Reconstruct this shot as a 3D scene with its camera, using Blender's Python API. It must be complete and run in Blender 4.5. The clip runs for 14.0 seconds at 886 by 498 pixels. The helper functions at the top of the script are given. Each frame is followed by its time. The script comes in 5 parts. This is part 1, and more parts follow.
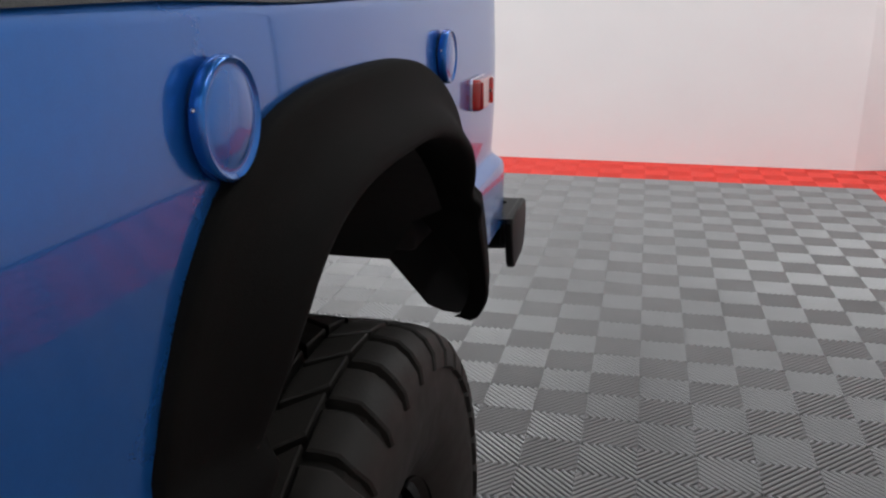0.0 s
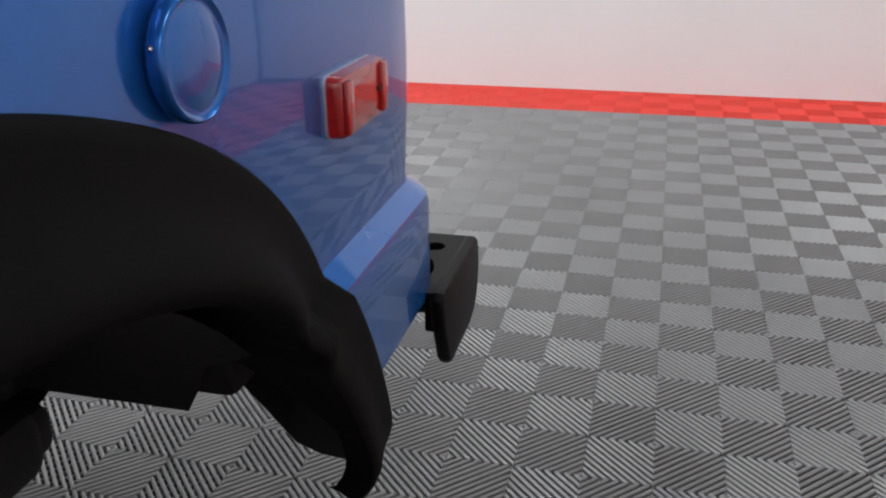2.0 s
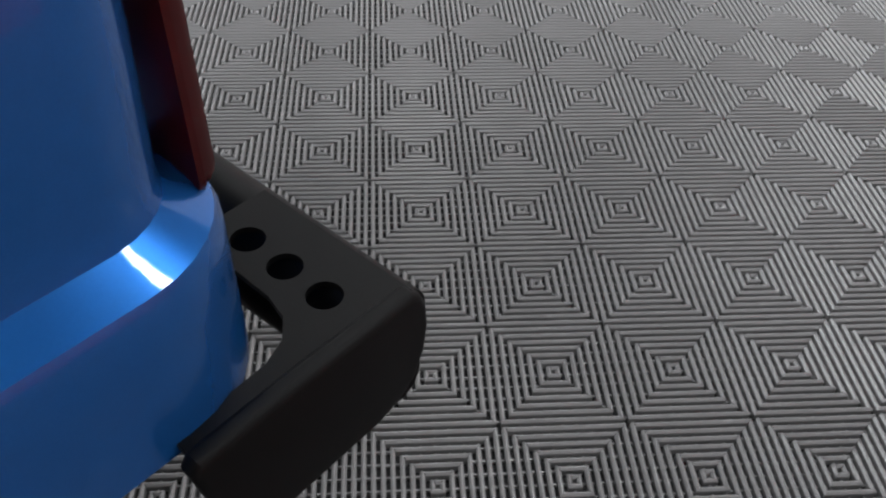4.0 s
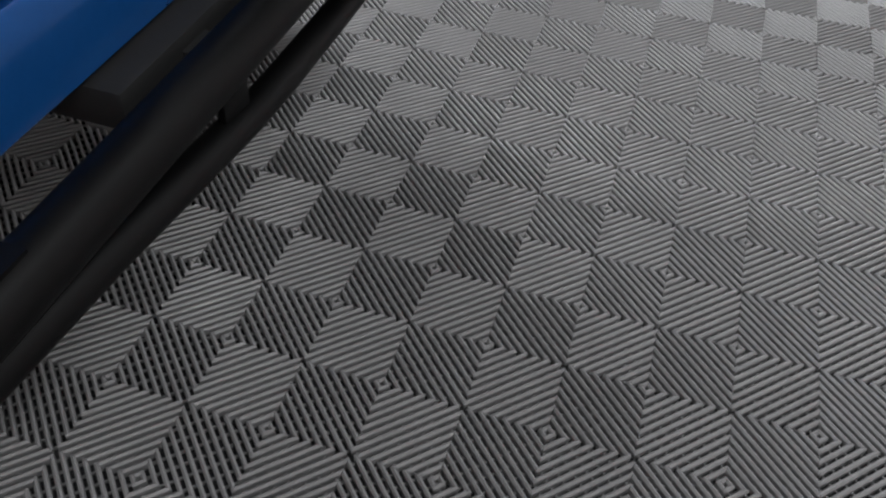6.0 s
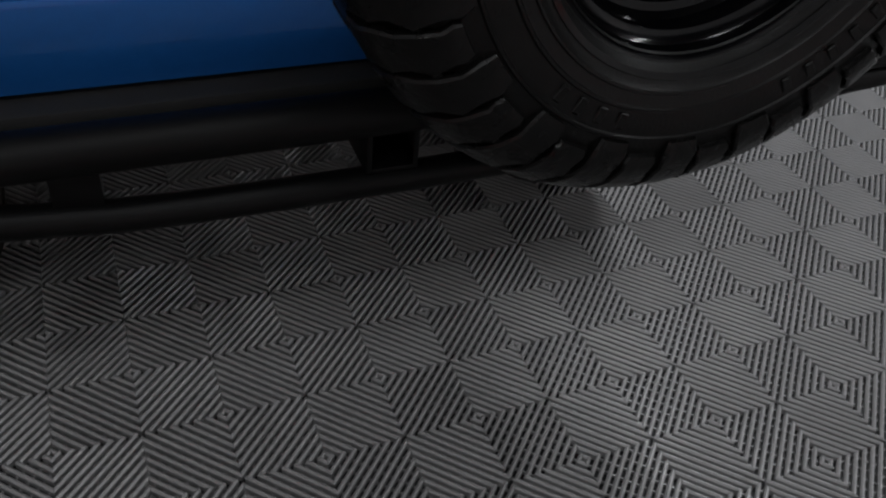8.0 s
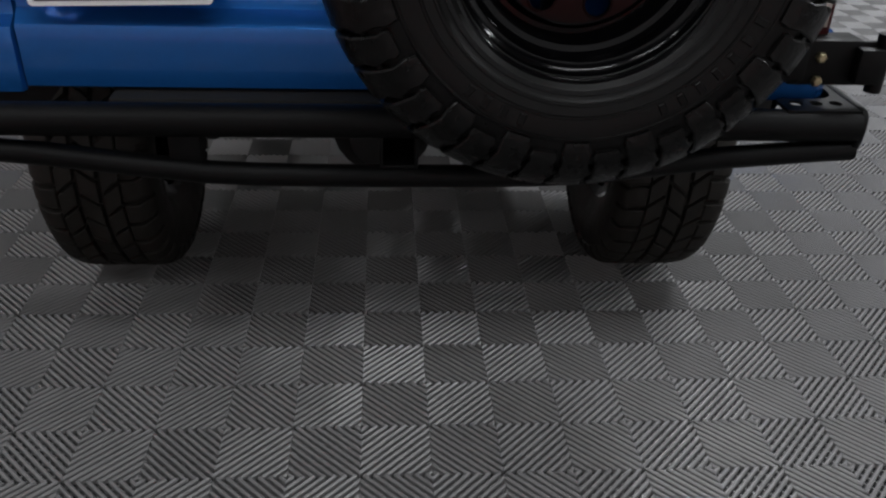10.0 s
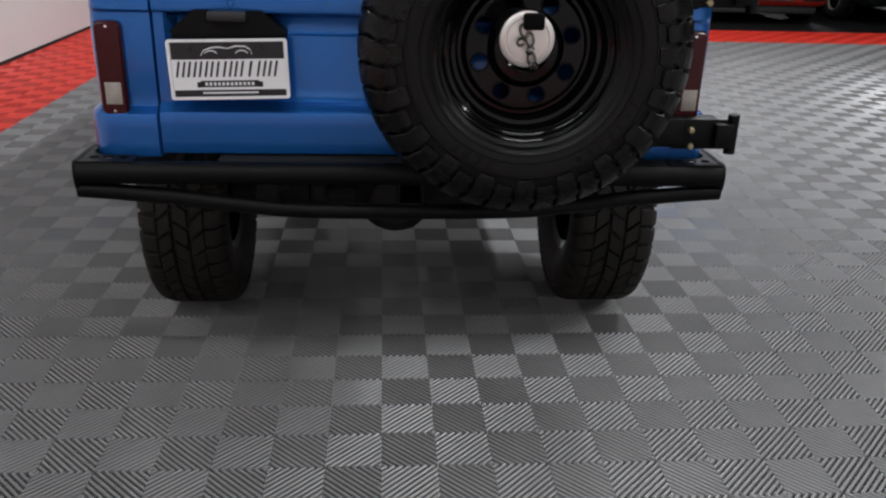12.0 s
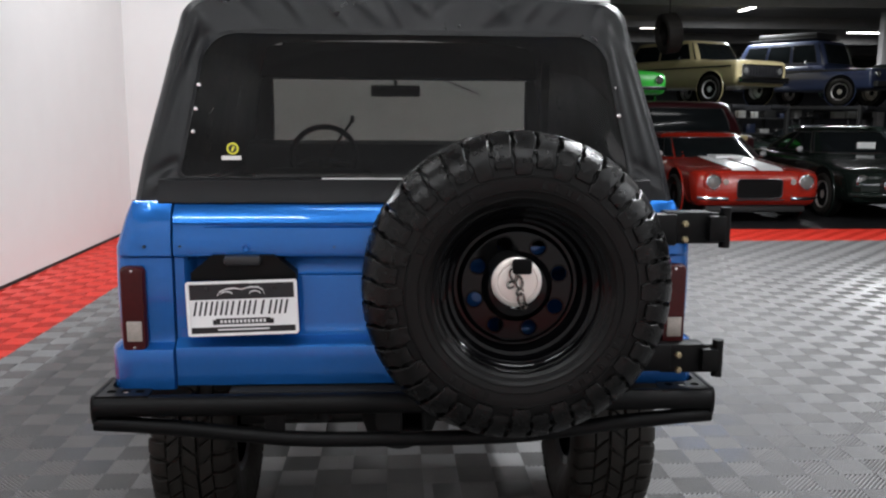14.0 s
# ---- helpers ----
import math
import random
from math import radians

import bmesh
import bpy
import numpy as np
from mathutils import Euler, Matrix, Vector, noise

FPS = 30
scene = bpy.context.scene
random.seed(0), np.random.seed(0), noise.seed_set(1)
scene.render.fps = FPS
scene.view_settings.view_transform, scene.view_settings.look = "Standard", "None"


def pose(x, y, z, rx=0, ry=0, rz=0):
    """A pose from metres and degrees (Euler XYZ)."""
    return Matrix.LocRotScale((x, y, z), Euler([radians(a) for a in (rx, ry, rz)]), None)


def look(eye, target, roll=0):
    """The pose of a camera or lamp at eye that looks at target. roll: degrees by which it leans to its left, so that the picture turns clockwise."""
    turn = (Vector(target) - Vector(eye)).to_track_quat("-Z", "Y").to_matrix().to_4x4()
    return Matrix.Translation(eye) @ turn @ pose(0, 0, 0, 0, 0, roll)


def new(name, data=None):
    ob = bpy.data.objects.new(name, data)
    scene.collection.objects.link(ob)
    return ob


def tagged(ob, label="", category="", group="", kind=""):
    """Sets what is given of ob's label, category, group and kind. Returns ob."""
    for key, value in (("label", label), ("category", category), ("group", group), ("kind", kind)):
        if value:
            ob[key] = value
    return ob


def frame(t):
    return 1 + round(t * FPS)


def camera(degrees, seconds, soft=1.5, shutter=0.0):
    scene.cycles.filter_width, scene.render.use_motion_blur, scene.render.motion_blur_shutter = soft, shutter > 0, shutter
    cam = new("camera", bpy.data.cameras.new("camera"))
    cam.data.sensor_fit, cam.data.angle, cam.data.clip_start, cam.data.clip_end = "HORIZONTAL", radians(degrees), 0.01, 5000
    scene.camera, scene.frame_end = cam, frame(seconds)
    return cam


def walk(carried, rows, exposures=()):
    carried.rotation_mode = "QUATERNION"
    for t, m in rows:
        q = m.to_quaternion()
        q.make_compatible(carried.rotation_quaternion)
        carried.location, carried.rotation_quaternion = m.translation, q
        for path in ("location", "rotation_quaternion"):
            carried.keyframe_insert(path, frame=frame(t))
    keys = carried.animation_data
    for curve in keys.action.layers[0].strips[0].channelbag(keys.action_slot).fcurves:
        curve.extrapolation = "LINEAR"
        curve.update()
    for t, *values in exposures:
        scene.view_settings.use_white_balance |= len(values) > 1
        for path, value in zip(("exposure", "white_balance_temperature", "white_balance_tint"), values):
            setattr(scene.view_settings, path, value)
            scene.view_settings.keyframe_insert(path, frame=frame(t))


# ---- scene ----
PATH = [
    (0, look((-1.020, 1.934, 1.180), (-0.582, 0.072, 0.596), -0.15)),
    (0.5, look((-1.029, 1.765, 1.188), (-0.567, -0.085, 0.587), -0.27)),
    (1, look((-1.025, 1.605, 1.194), (-0.553, -0.231, 0.557), 0.31)),
    (1.5, look((-0.995, 1.386, 1.179), (-0.551, -0.439, 0.492), 0.02)),
    (2, look((-1.007, 1.229, 1.176), (-0.543, -0.554, 0.399), -0.69)),
    (2.5, look((-1.042, 1.067, 1.191), (-0.532, -0.621, 0.250), -1.31)),
    (2.7, look((-1.043, 1.000, 1.189), (-0.522, -0.639, 0.168), -1.36)),
    (4.8, look((-1.053, 0.266, 1.169), (0.108, -0.264, -0.371), 1.84)),
    (5, look((-1.050, 0.203, 1.179), (0.153, -0.163, -0.377), 1.31)),
    (5.5, look((-1.048, 0.004, 1.210), (0.290, 0.021, -0.276), 1.15)),
    (6, look((-0.990, -0.158, 1.248), (0.373, 0.193, -0.173), 4.25)),
    (6.5, look((-0.821, -0.280, 1.242), (0.455, 0.370, -0.154), 5.32)),
    (7, look((-0.666, -0.440, 1.229), (0.481, 0.522, -0.097), 5.82)),
    (7.5, look((-0.502, -0.552, 1.251), (0.453, 0.642, -0.039), 7.31)),
    (8, look((-0.248, -0.595, 1.301), (0.417, 0.780, 0.010), 6.68)),
    (8.2, look((-0.163, -0.610, 1.311), (0.394, 0.823, 0.032), 6.11)),
    (10.3, look((0.057, -1.307, 1.295), (0.187, 0.437, 0.324), 1.75)),
    (10.5, look((0.064, -1.411, 1.309), (0.190, 0.335, 0.342), 1.42)),
    (11, look((0.039, -1.633, 1.330), (0.175, 0.134, 0.402), 1.84)),
    (11.5, look((-0.005, -1.808, 1.330), (0.151, 0.000, 0.490), 1.77)),
    (12, look((0.004, -1.907, 1.406), (0.146, -0.058, 0.657), 1.63)),
    (12.5, look((0.015, -1.959, 1.458), (0.148, -0.062, 0.837), 0.98)),
    (13, look((0.010, -1.980, 1.488), (0.145, -0.047, 0.995), 0.47)),
    (13.5, look((0.016, -1.996, 1.516), (0.145, -0.038, 1.128), 0.28)),
    (14, look((0.021, -2.003, 1.540), (0.143, -0.031, 1.225), 0.37)),
]
cam = camera(55.4, 14.0, soft=2.2)
walk(cam, PATH, exposures=[(0.0, 0.2), (2.7, 0.22), (4.8, 0.25), (5.5, 0.2), (6.5, 0.0), (7.2, -0.25), (8.2, -0.65), (10.3, -0.4), (11.5, -0.2), (12.5, 0.1), (14.0, 0.35)])

# ---- world: the hall is closed, a faint grey stands for what leaks in ----
world = bpy.data.worlds.new("world")
world.use_nodes = True
world.node_tree.nodes["Background"].inputs[0].default_value = (0.5, 0.52, 0.55, 1)
world.node_tree.nodes["Background"].inputs[1].default_value = 0.05
scene.world = world

CEIL = 5.0            # ceiling height
CELL = 0.1524         # one square of a floor tile, half a tile
XC = 0.070            # middle of the vehicle
AXLE_Y, AXLE_Z = 1.128, 0.405
FRONT_Y = AXLE_Y + 2.337


def ceiling_lamp(x, y, power, length, along, width=0.16, colour=(0.93, 0.96, 1.0)):
    data = bpy.data.lights.new("tube_light", "AREA")
    data.shape, data.size, data.size_y, data.energy, data.color = "RECTANGLE", length, width, power, colour
    ob = new("tube_light", data)
    ob.matrix_world = pose(x, y, CEIL - 0.135, 0, 0, 0 if along == "x" else 90)
    return ob


# (x, y, watts, length, direction)
# all out of view; most are added to brighten floor, walls and paint
UNSEEN_LAMPS = [(-3.05, -2.6, 56, 2.4, "y"), (-2.7, 1.9, 34, 2.4, "y"), (-2.3, 6.8, 74, 2.4, "y"), (-0.05, -1.0, 13, 1.3, "x", 0.03), (-1.5, -3.0, 34, 1.6, "x"), (1.3, -2.75, 66, 2.4, "x"), (3.2, 2.2, 262, 2.4, "y"), (3.2, 4.8, 190, 2.4, "y"), (7.2, -2.8, 190, 2.4, "y"), (7.2, 0.6, 245, 2.4, "y"), (10.5, 3.4, 30, 2.4, "y")]
# the last two are out of view, added to light the stored cars
HALL_LAMPS = [(10.1, 31.0, 170, 0.9, "x"), (11.3, 24.7, 330, 1.6, "y"), (19.1, 31.9, 200, 1.4, "x"), (7.5, 7.6, 12, 2.4, "x"), (10.5, 16.5, 330, 2.4, "x")]
for lamp_at in UNSEEN_LAMPS + HALL_LAMPS:
    ceiling_lamp(*lamp_at)


# ---- materials ----
def mat(name, colour, rough=0.5, metal=0.0, vary=0.0, scale=20.0, bump=0.0, bump_scale=120.0, coat=0.0, rough_vary=0.0, spec=0.5, random_vary=0.0):
    m = bpy.data.materials.new(name)
    m.use_nodes = True
    nt = m.node_tree
    p = nt.nodes["Principled BSDF"]
    p.inputs["Base Color"].default_value = (*colour, 1)
    p.inputs["Roughness"].default_value, p.inputs["Metallic"].default_value = rough, metal
    p.inputs["Specular IOR Level"].default_value = spec
    if coat:
        p.inputs["Coat Weight"].default_value, p.inputs["Coat Roughness"].default_value = coat, 0.03
    geo = nt.nodes.new("ShaderNodeNewGeometry")
    if vary or rough_vary:
        n1, n2 = nt.nodes.new("ShaderNodeTexNoise"), nt.nodes.new("ShaderNodeTexNoise")
        n1.inputs["Scale"].default_value, n2.inputs["Scale"].default_value = scale, scale * 0.13
        n1.inputs["Detail"].default_value = n2.inputs["Detail"].default_value = 5
        mean = nt.nodes.new("ShaderNodeMath")
        mean.operation = "ADD"
        for k, n in enumerate((n1, n2)):
            nt.links.new(geo.outputs["Position"], n.inputs["Vector"])
            nt.links.new(n.outputs["Fac"], mean.inputs[k])
        if vary:
            ramp = nt.nodes.new("ShaderNodeMapRange")
            ramp.inputs["From Min"].default_value, ramp.inputs["From Max"].default_value = 0.6, 1.4
            ramp.inputs["To Min"].default_value, ramp.inputs["To Max"].default_value = 1 - vary, 1 + vary
            nt.links.new(mean.outputs[0], ramp.inputs["Value"])
            out = ramp.outputs[0]
            if random_vary:
                info, rr, mul = nt.nodes.new("ShaderNodeObjectInfo"), nt.nodes.new("ShaderNodeMapRange"), nt.nodes.new("ShaderNodeMath")
                rr.inputs["To Min"].default_value, rr.inputs["To Max"].default_value = 1 - random_vary, 1 + random_vary
                mul.operation = "MULTIPLY"
                nt.links.new(info.outputs["Random"], rr.inputs["Value"])
                nt.links.new(rr.outputs[0], mul.inputs[0])
                nt.links.new(out, mul.inputs[1])
                out = mul.outputs[0]
            tint = nt.nodes.new("ShaderNodeVectorMath")
            tint.operation = "SCALE"
            tint.inputs[0].default_value = colour
            nt.links.new(out, tint.inputs["Scale"])
            nt.links.new(tint.outputs[0], p.inputs["Base Color"])
        if rough_vary:
            rr = nt.nodes.new("ShaderNodeMapRange")
            rr.inputs["From Min"].default_value, rr.inputs["From Max"].default_value = 0.6, 1.4
            rr.inputs["To Min"].default_value, rr.inputs["To Max"].default_value = max(0.02, rough - rough_vary), rough + rough_vary
            nt.links.new(mean.outputs[0], rr.inputs["Value"])
            nt.links.new(rr.outputs[0], p.inputs["Roughness"])
    if bump:
        nb, b = nt.nodes.new("ShaderNodeTexNoise"), nt.nodes.new("ShaderNodeBump")
        nb.inputs["Scale"].default_value, nb.inputs["Detail"].default_value = bump_scale, 6
        b.inputs["Strength"].default_value, b.inputs["Distance"].default_value = bump, 0.004
        nt.links.new(geo.outputs["Position"], nb.inputs["Vector"])
        nt.links.new(nb.outputs["Fac"], b.inputs["Height"])
        nt.links.new(b.outputs[0], p.inputs["Normal"])
    return m


def glass(name, tint, gloss_rough=0.02, haze=0.0):
    m = bpy.data.materials.new(name)
    m.use_nodes = True
    nt = m.node_tree
    nt.nodes.remove(nt.nodes["Principled BSDF"])
    out = nt.nodes["Material Output"]
    clear, shine, mix, fres = (nt.nodes.new(k) for k in ("ShaderNodeBsdfTransparent", "ShaderNodeBsdfGlossy", "ShaderNodeMixShader", "ShaderNodeFresnel"))
    clear.inputs[0].default_value, shine.inputs["Roughness"].default_value = (*tint, 1), gloss_rough
    fres.inputs["IOR"].default_value = 1.45
    nt.links.new(fres.outputs[0], mix.inputs[0])
    nt.links.new(clear.outputs[0], mix.inputs[1])
    nt.links.new(shine.outputs[0], mix.inputs[2])
    nt.links.new(mix.outputs[0], out.inputs[0])
    if haze:      # worn plastic scatters a little light
        milk, both = nt.nodes.new("ShaderNodeBsdfDiffuse"), nt.nodes.new("ShaderNodeMixShader")
        both.inputs[0].default_value = haze
        nt.links.new(mix.outputs[0], both.inputs[1])
        nt.links.new(milk.outputs[0], both.inputs[2])
        nt.links.new(both.outputs[0], out.inputs[0])
    return m


def glow(name, colour, strength):
    m = bpy.data.materials.new(name)
    m.use_nodes = True
    p = m.node_tree.nodes["Principled BSDF"]
    p.inputs["Emission Color"].default_value, p.inputs["Emission Strength"].default_value = (*colour, 1), strength
    return m


M = dict(
    headlamp=mat("clear_headlamp_glass", (0.13, 0.13, 0.125), 0.12, coat=0.8, vary=0.2, scale=120),
    tile=mat("grey_tile_plastic", (0.205, 0.202, 0.202), 0.32, spec=0.62, vary=0.07, scale=9, rough_vary=0.025, bump=0.05, bump_scale=400, random_vary=0.05),
    tile_red=mat("red_tile_plastic", (0.62, 0.034, 0.02), 0.42, vary=0.08, scale=9, rough_vary=0.08),
    # near-black, so that the gaps between the ribs read as deep shade
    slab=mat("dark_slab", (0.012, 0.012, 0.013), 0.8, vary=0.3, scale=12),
    hall_floor=mat("dark_hall_floor", (0.008, 0.008, 0.009), 0.6, vary=0.35, scale=3, rough_vary=0.1, spec=0.25),
    wall=mat("white_wall_paint", (0.78, 0.76, 0.75), 0.6, vary=0.025, scale=3, bump=0.04, bump_scale=90),
    hall_wall=mat("dark_hall_wall", (0.06, 0.06, 0.065), 0.7, vary=0.3, scale=2),
    ceiling=mat("grey_concrete_ceiling", (0.20, 0.195, 0.19), 0.8, vary=0.2, scale=2.5, bump=0.2, bump_scale=30),
    steel=mat("painted_steel", (0.022, 0.022, 0.024), 0.5, metal=0.2, vary=0.3, scale=6),
    paint=mat("blue_metallic_paint", (0.0140, 0.124, 0.43), 0.27, metal=0.60, vary=0.06, scale=600, coat=0.65, spec=0.15),
    flare=mat("black_textured_plastic", (0.0030, 0.0028, 0.0024), 0.78, spec=0.08, vary=0.15, scale=60, bump=0.15, bump_scale=900),
    powder=mat("black_powder_coat", (0.0020, 0.0020, 0.0021), 0.50, spec=0.15, vary=0.12, scale=40, bump=0.08, bump_scale=700),
    under=mat("black_underseal", (0.004, 0.004, 0.004), 0.8, vary=0.3, scale=15, bump=0.2, bump_scale=60),
    rubber=mat("tyre_rubber", (0.0145, 0.0130, 0.0112), 0.62, spec=0.2, vary=0.25, scale=30, rough_vary=0.15, bump=0.1, bump_scale=300),
    gloss_rubber=mat("dressed_tyre_rubber", (0.0030, 0.0029, 0.0028), 0.38, spec=0.20, vary=0.3, scale=30, rough_vary=0.12, bump=0.15, bump_scale=260),
    lug=mat("dressed_lug_rubber", (0.0042, 0.0041, 0.0040), 0.29, spec=0.20, vary=0.3, scale=30, rough_vary=0.14, bump=0.45, bump_scale=75),
    gloss_black=mat("gloss_black_enamel", (0.002, 0.002, 0.0024), 0.11, spec=0.20, rough_vary=0.03, scale=20),
    # black of padlock and grille; also paints the shade in the wheel wells
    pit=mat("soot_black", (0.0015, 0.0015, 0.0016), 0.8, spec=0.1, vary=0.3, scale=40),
    black=mat("matt_black", (0.01, 0.01, 0.01), 0.7),
    canvas=mat("black_vinyl_canvas", (0.0052, 0.0058, 0.0070), 0.34, spec=0.30, vary=0.15, scale=40, rough_vary=0.1, bump=0.2, bump_scale=900),
    chrome=mat("chrome", (0.75, 0.75, 0.76), 0.12, metal=1.0, rough_vary=0.06, scale=30),
    dull_chrome=mat("tarnished_chrome", (0.16, 0.15, 0.14), 0.22, metal=1.0, rough_vary=0.08, scale=60),
    satin=mat("satin_aluminium", (0.72, 0.68, 0.64), 0.35, metal=0.75, rough_vary=0.08, scale=60),
    brass=mat("zinc_bolt", (0.36, 0.31, 0.19), 0.4, metal=0.9),
    lens=mat("red_lens", (0.36, 0.010, 0.008), 0.18, coat=0.8, vary=0.15, scale=80),
    dark_lens=mat("dark_red_lens", (0.040, 0.0025, 0.003), 0.32, spec=0.25, coat=0.08, vary=0.25, scale=80),
    clear_lens=mat("frosted_lens", (0.30, 0.27, 0.24), 0.25, coat=0.5, vary=0.25, scale=150),
    white=mat("white_enamel", (0.80, 0.80, 0.80), 0.3, vary=0.03, scale=30),
    ink=mat("black_ink", (0.012, 0.012, 0.014), 0.4),
    yellow=mat("yellow_print", (0.75, 0.72, 0.06), 0.4),
    trim=mat("dark_vinyl_trim", (0.0042, 0.0040, 0.0038), 0.65, spec=0.25, vary=0.15, scale=30, bump=0.15, bump_scale=500),
    window=glass("tinted_vinyl_window", (0.18, 0.18, 0.175), haze=0.012),
    screen=glass("windscreen_glass", (0.80, 0.82, 0.80)),
    car_glass=mat("dark_car_glass", (0.008, 0.010, 0.011), 0.08, spec=0.2),
    tube=glow("fluorescent_tube", (1.0, 0.97, 0.92), 7.0),
    orange=mat("orange_red_car_paint", (0.29, 0.016, 0.008), 0.25, coat=1.0, vary=0.05, scale=200),
    cream=mat("cream_car_paint", (0.50, 0.42, 0.23), 0.35, coat=0.7, vary=0.05, scale=200),
    slate=mat("slate_blue_car_paint", (0.027, 0.038, 0.082), 0.35, coat=0.6, vary=0.05, scale=200),
    maroon=mat("maroon_car_paint", (0.032, 0.005, 0.007), 0.3, coat=0.5, vary=0.05, scale=200),
    bottle=mat("dark_green_car_paint", (0.008, 0.012, 0.010), 0.12, spec=0.16, vary=0.05, scale=200),
    lime=mat("bright_green_car_paint", (0.04, 0.55, 0.05), 0.3, coat=0.9, vary=0.05, scale=200),
    paper=mat("white_card", (0.75, 0.75, 0.73), 0.6, vary=0.03, scale=30),
    pale=mat("pale_galvanised", (0.42, 0.42, 0.41), 0.5, metal=0.3, vary=0.2, scale=25),
)


# ---- mesh building ----
class Shape:
    """Points and faces gathered from simple solids."""

    def __init__(self):
        self.v, self.f = [], []

    def add(self, verts, faces, m=None):
        k = len(self.v)
        self.v += [tuple(m @ Vector(p)) if m is not None else tuple(p) for p in verts]
        self.f += [tuple(k + i for i in face) for face in faces]
        return self

    def box(self, centre, size, bevel=0.0, m=None, segments=2):
        bm = bmesh.new()
        bmesh.ops.create_cube(bm, size=1.0)
        for v in bm.verts:
            v.co = Vector([v.co[i] * size[i] for i in range(3)])
        if bevel:
            bmesh.ops.bevel(bm, geom=list(bm.edges), offset=min(bevel, min(size) * 0.45), segments=segments, profile=0.5, affect="EDGES")
        bm.verts.index_update()
        verts = [v.co.copy() for v in bm.verts]
        faces = [[v.index for v in face.verts] for face in bm.faces]
        bm.free()
        t = Matrix.Translation(centre)
        return self.add(verts, faces, (m @ t) if m is not None else t)

    def grid(self, rows, wrap=False, flip=False):
        """A sheet through rows of points."""
        n = len(rows[0])
        faces = []
        for i in range(len(rows) - 1):
            for j in range(n if wrap else n - 1):
                a, b = i * n + j, i * n + (j + 1) % n
                q = (a, b, b + n, a + n)
                faces.append(q[::-1] if flip else q)
        return self.add([p for row in rows for p in row], faces)

    def tube(self, points, r, seg=12, caps=True):
        pts = [Vector(p) for p in points]
        rows, side = [], None
        for i, p in enumerate(pts):
            d = (pts[min(i + 1, len(pts) - 1)] - pts[max(i - 1, 0)]).normalized()
            if side is None:
                side = d.cross(Vector((0, 0, 1)) if abs(d.z) < 0.9 else Vector((1, 0, 0))).normalized()
            side = (side - d * side.dot(d)).normalized()
            up = d.cross(side)
            rr = r[i] if isinstance(r, (list, tuple)) else r
            rows.append([p + rr * (math.cos(a) * side + math.sin(a) * up) for a in [2 * math.pi * k / seg for k in range(seg)]])
        k = len(self.v)
        self.grid(rows, wrap=True)
        if caps:
            self.f.append(tuple(k + i for i in range(seg))[::-1])
            self.f.append(tuple(k + (len(rows) - 1) * seg + i for i in range(seg)))
        return self

    def lathe(self, profile, m, seg=48, closed=False):
        """A profile of (radius, height) turned about the local z axis."""
        rows = [[m @ Vector((r * math.cos(a), r * math.sin(a), h)) for a in [2 * math.pi * k / seg for k in range(seg)]] for r, h in profile]
        if closed:
            rows.append(rows[0])
        return self.grid(rows, wrap=True)

    def prism(self, outline, h, m):
        """A flat outline with thickness h along the local z axis."""
        n = len(outline)
        verts = [(x, y, 0) for x, y in outline] + [(x, y, h) for x, y in outline]
        faces = [tuple(range(n))[::-1], tuple(range(n, 2 * n))] + [(i, (i + 1) % n, n + (i + 1) % n, n + i) for i in range(n)]
        return self.add(verts, faces, m)

    def slab(self, outline, h, m, bevel):
        """A flat outline with thickness h and rounded edges."""
        bm = bmesh.new()
        vs = [bm.verts.new((x, y, 0)) for x, y in outline]
        face = bm.faces.new(vs)
        top = bmesh.ops.extrude_face_region(bm, geom=[face])
        bmesh.ops.translate(bm, verts=[v for v in top["geom"] if isinstance(v, bmesh.types.BMVert)], vec=(0, 0, h))
        bm.normal_update()
        rims = [e for e in bm.edges if abs(e.verts[0].co.z - e.verts[1].co.z) < 1e-6]
        bmesh.ops.bevel(bm, geom=rims, offset=bevel, segments=3, profile=0.5, affect="EDGES")
        bm.verts.index_update()
        verts, faces = [v.co.copy() for v in bm.verts], [[v.index for v in f.verts] for f in bm.faces]
        bm.free()
        return self.add(verts, faces, m)

    def pierced(self, outline, holes, h, m):
        """A flat outline with round holes (x, y, radius) and thickness h."""
        bm = bmesh.new()
        loops = [outline] + [[(x + r * math.cos(2 * math.pi * k / 28), y + r * math.sin(2 * math.pi * k / 28)) for k in range(28)] for x, y, r in holes]
        edges = []
        for pts in loops:
            vs = [bm.verts.new((x, y, 0)) for x, y in pts]
            edges += [bm.edges.new((a, b)) for a, b in zip(vs, vs[1:] + vs[:1])]
        bmesh.ops.triangle_fill(bm, edges=edges, use_beauty=True, use_dissolve=False)
        top = bmesh.ops.extrude_face_region(bm, geom=list(bm.faces))
        bmesh.ops.translate(bm, verts=[v for v in top["geom"] if isinstance(v, bmesh.types.BMVert)], vec=(0, 0, h))
        bm.verts.index_update()
        verts, faces = [v.co.copy() for v in bm.verts], [[v.index for v in f.verts] for f in bm.faces]
        bm.free()
        return self.add(verts, faces, m)

    def mirrored(self, x0):
        out = Shape()
        out.v = [(2 * x0 - x, y, z) for x, y, z in self.v]
        out.f = [face[::-1] for face in self.f]
        return out

    def join(self, other):
        return self.add(other.v, other.f)


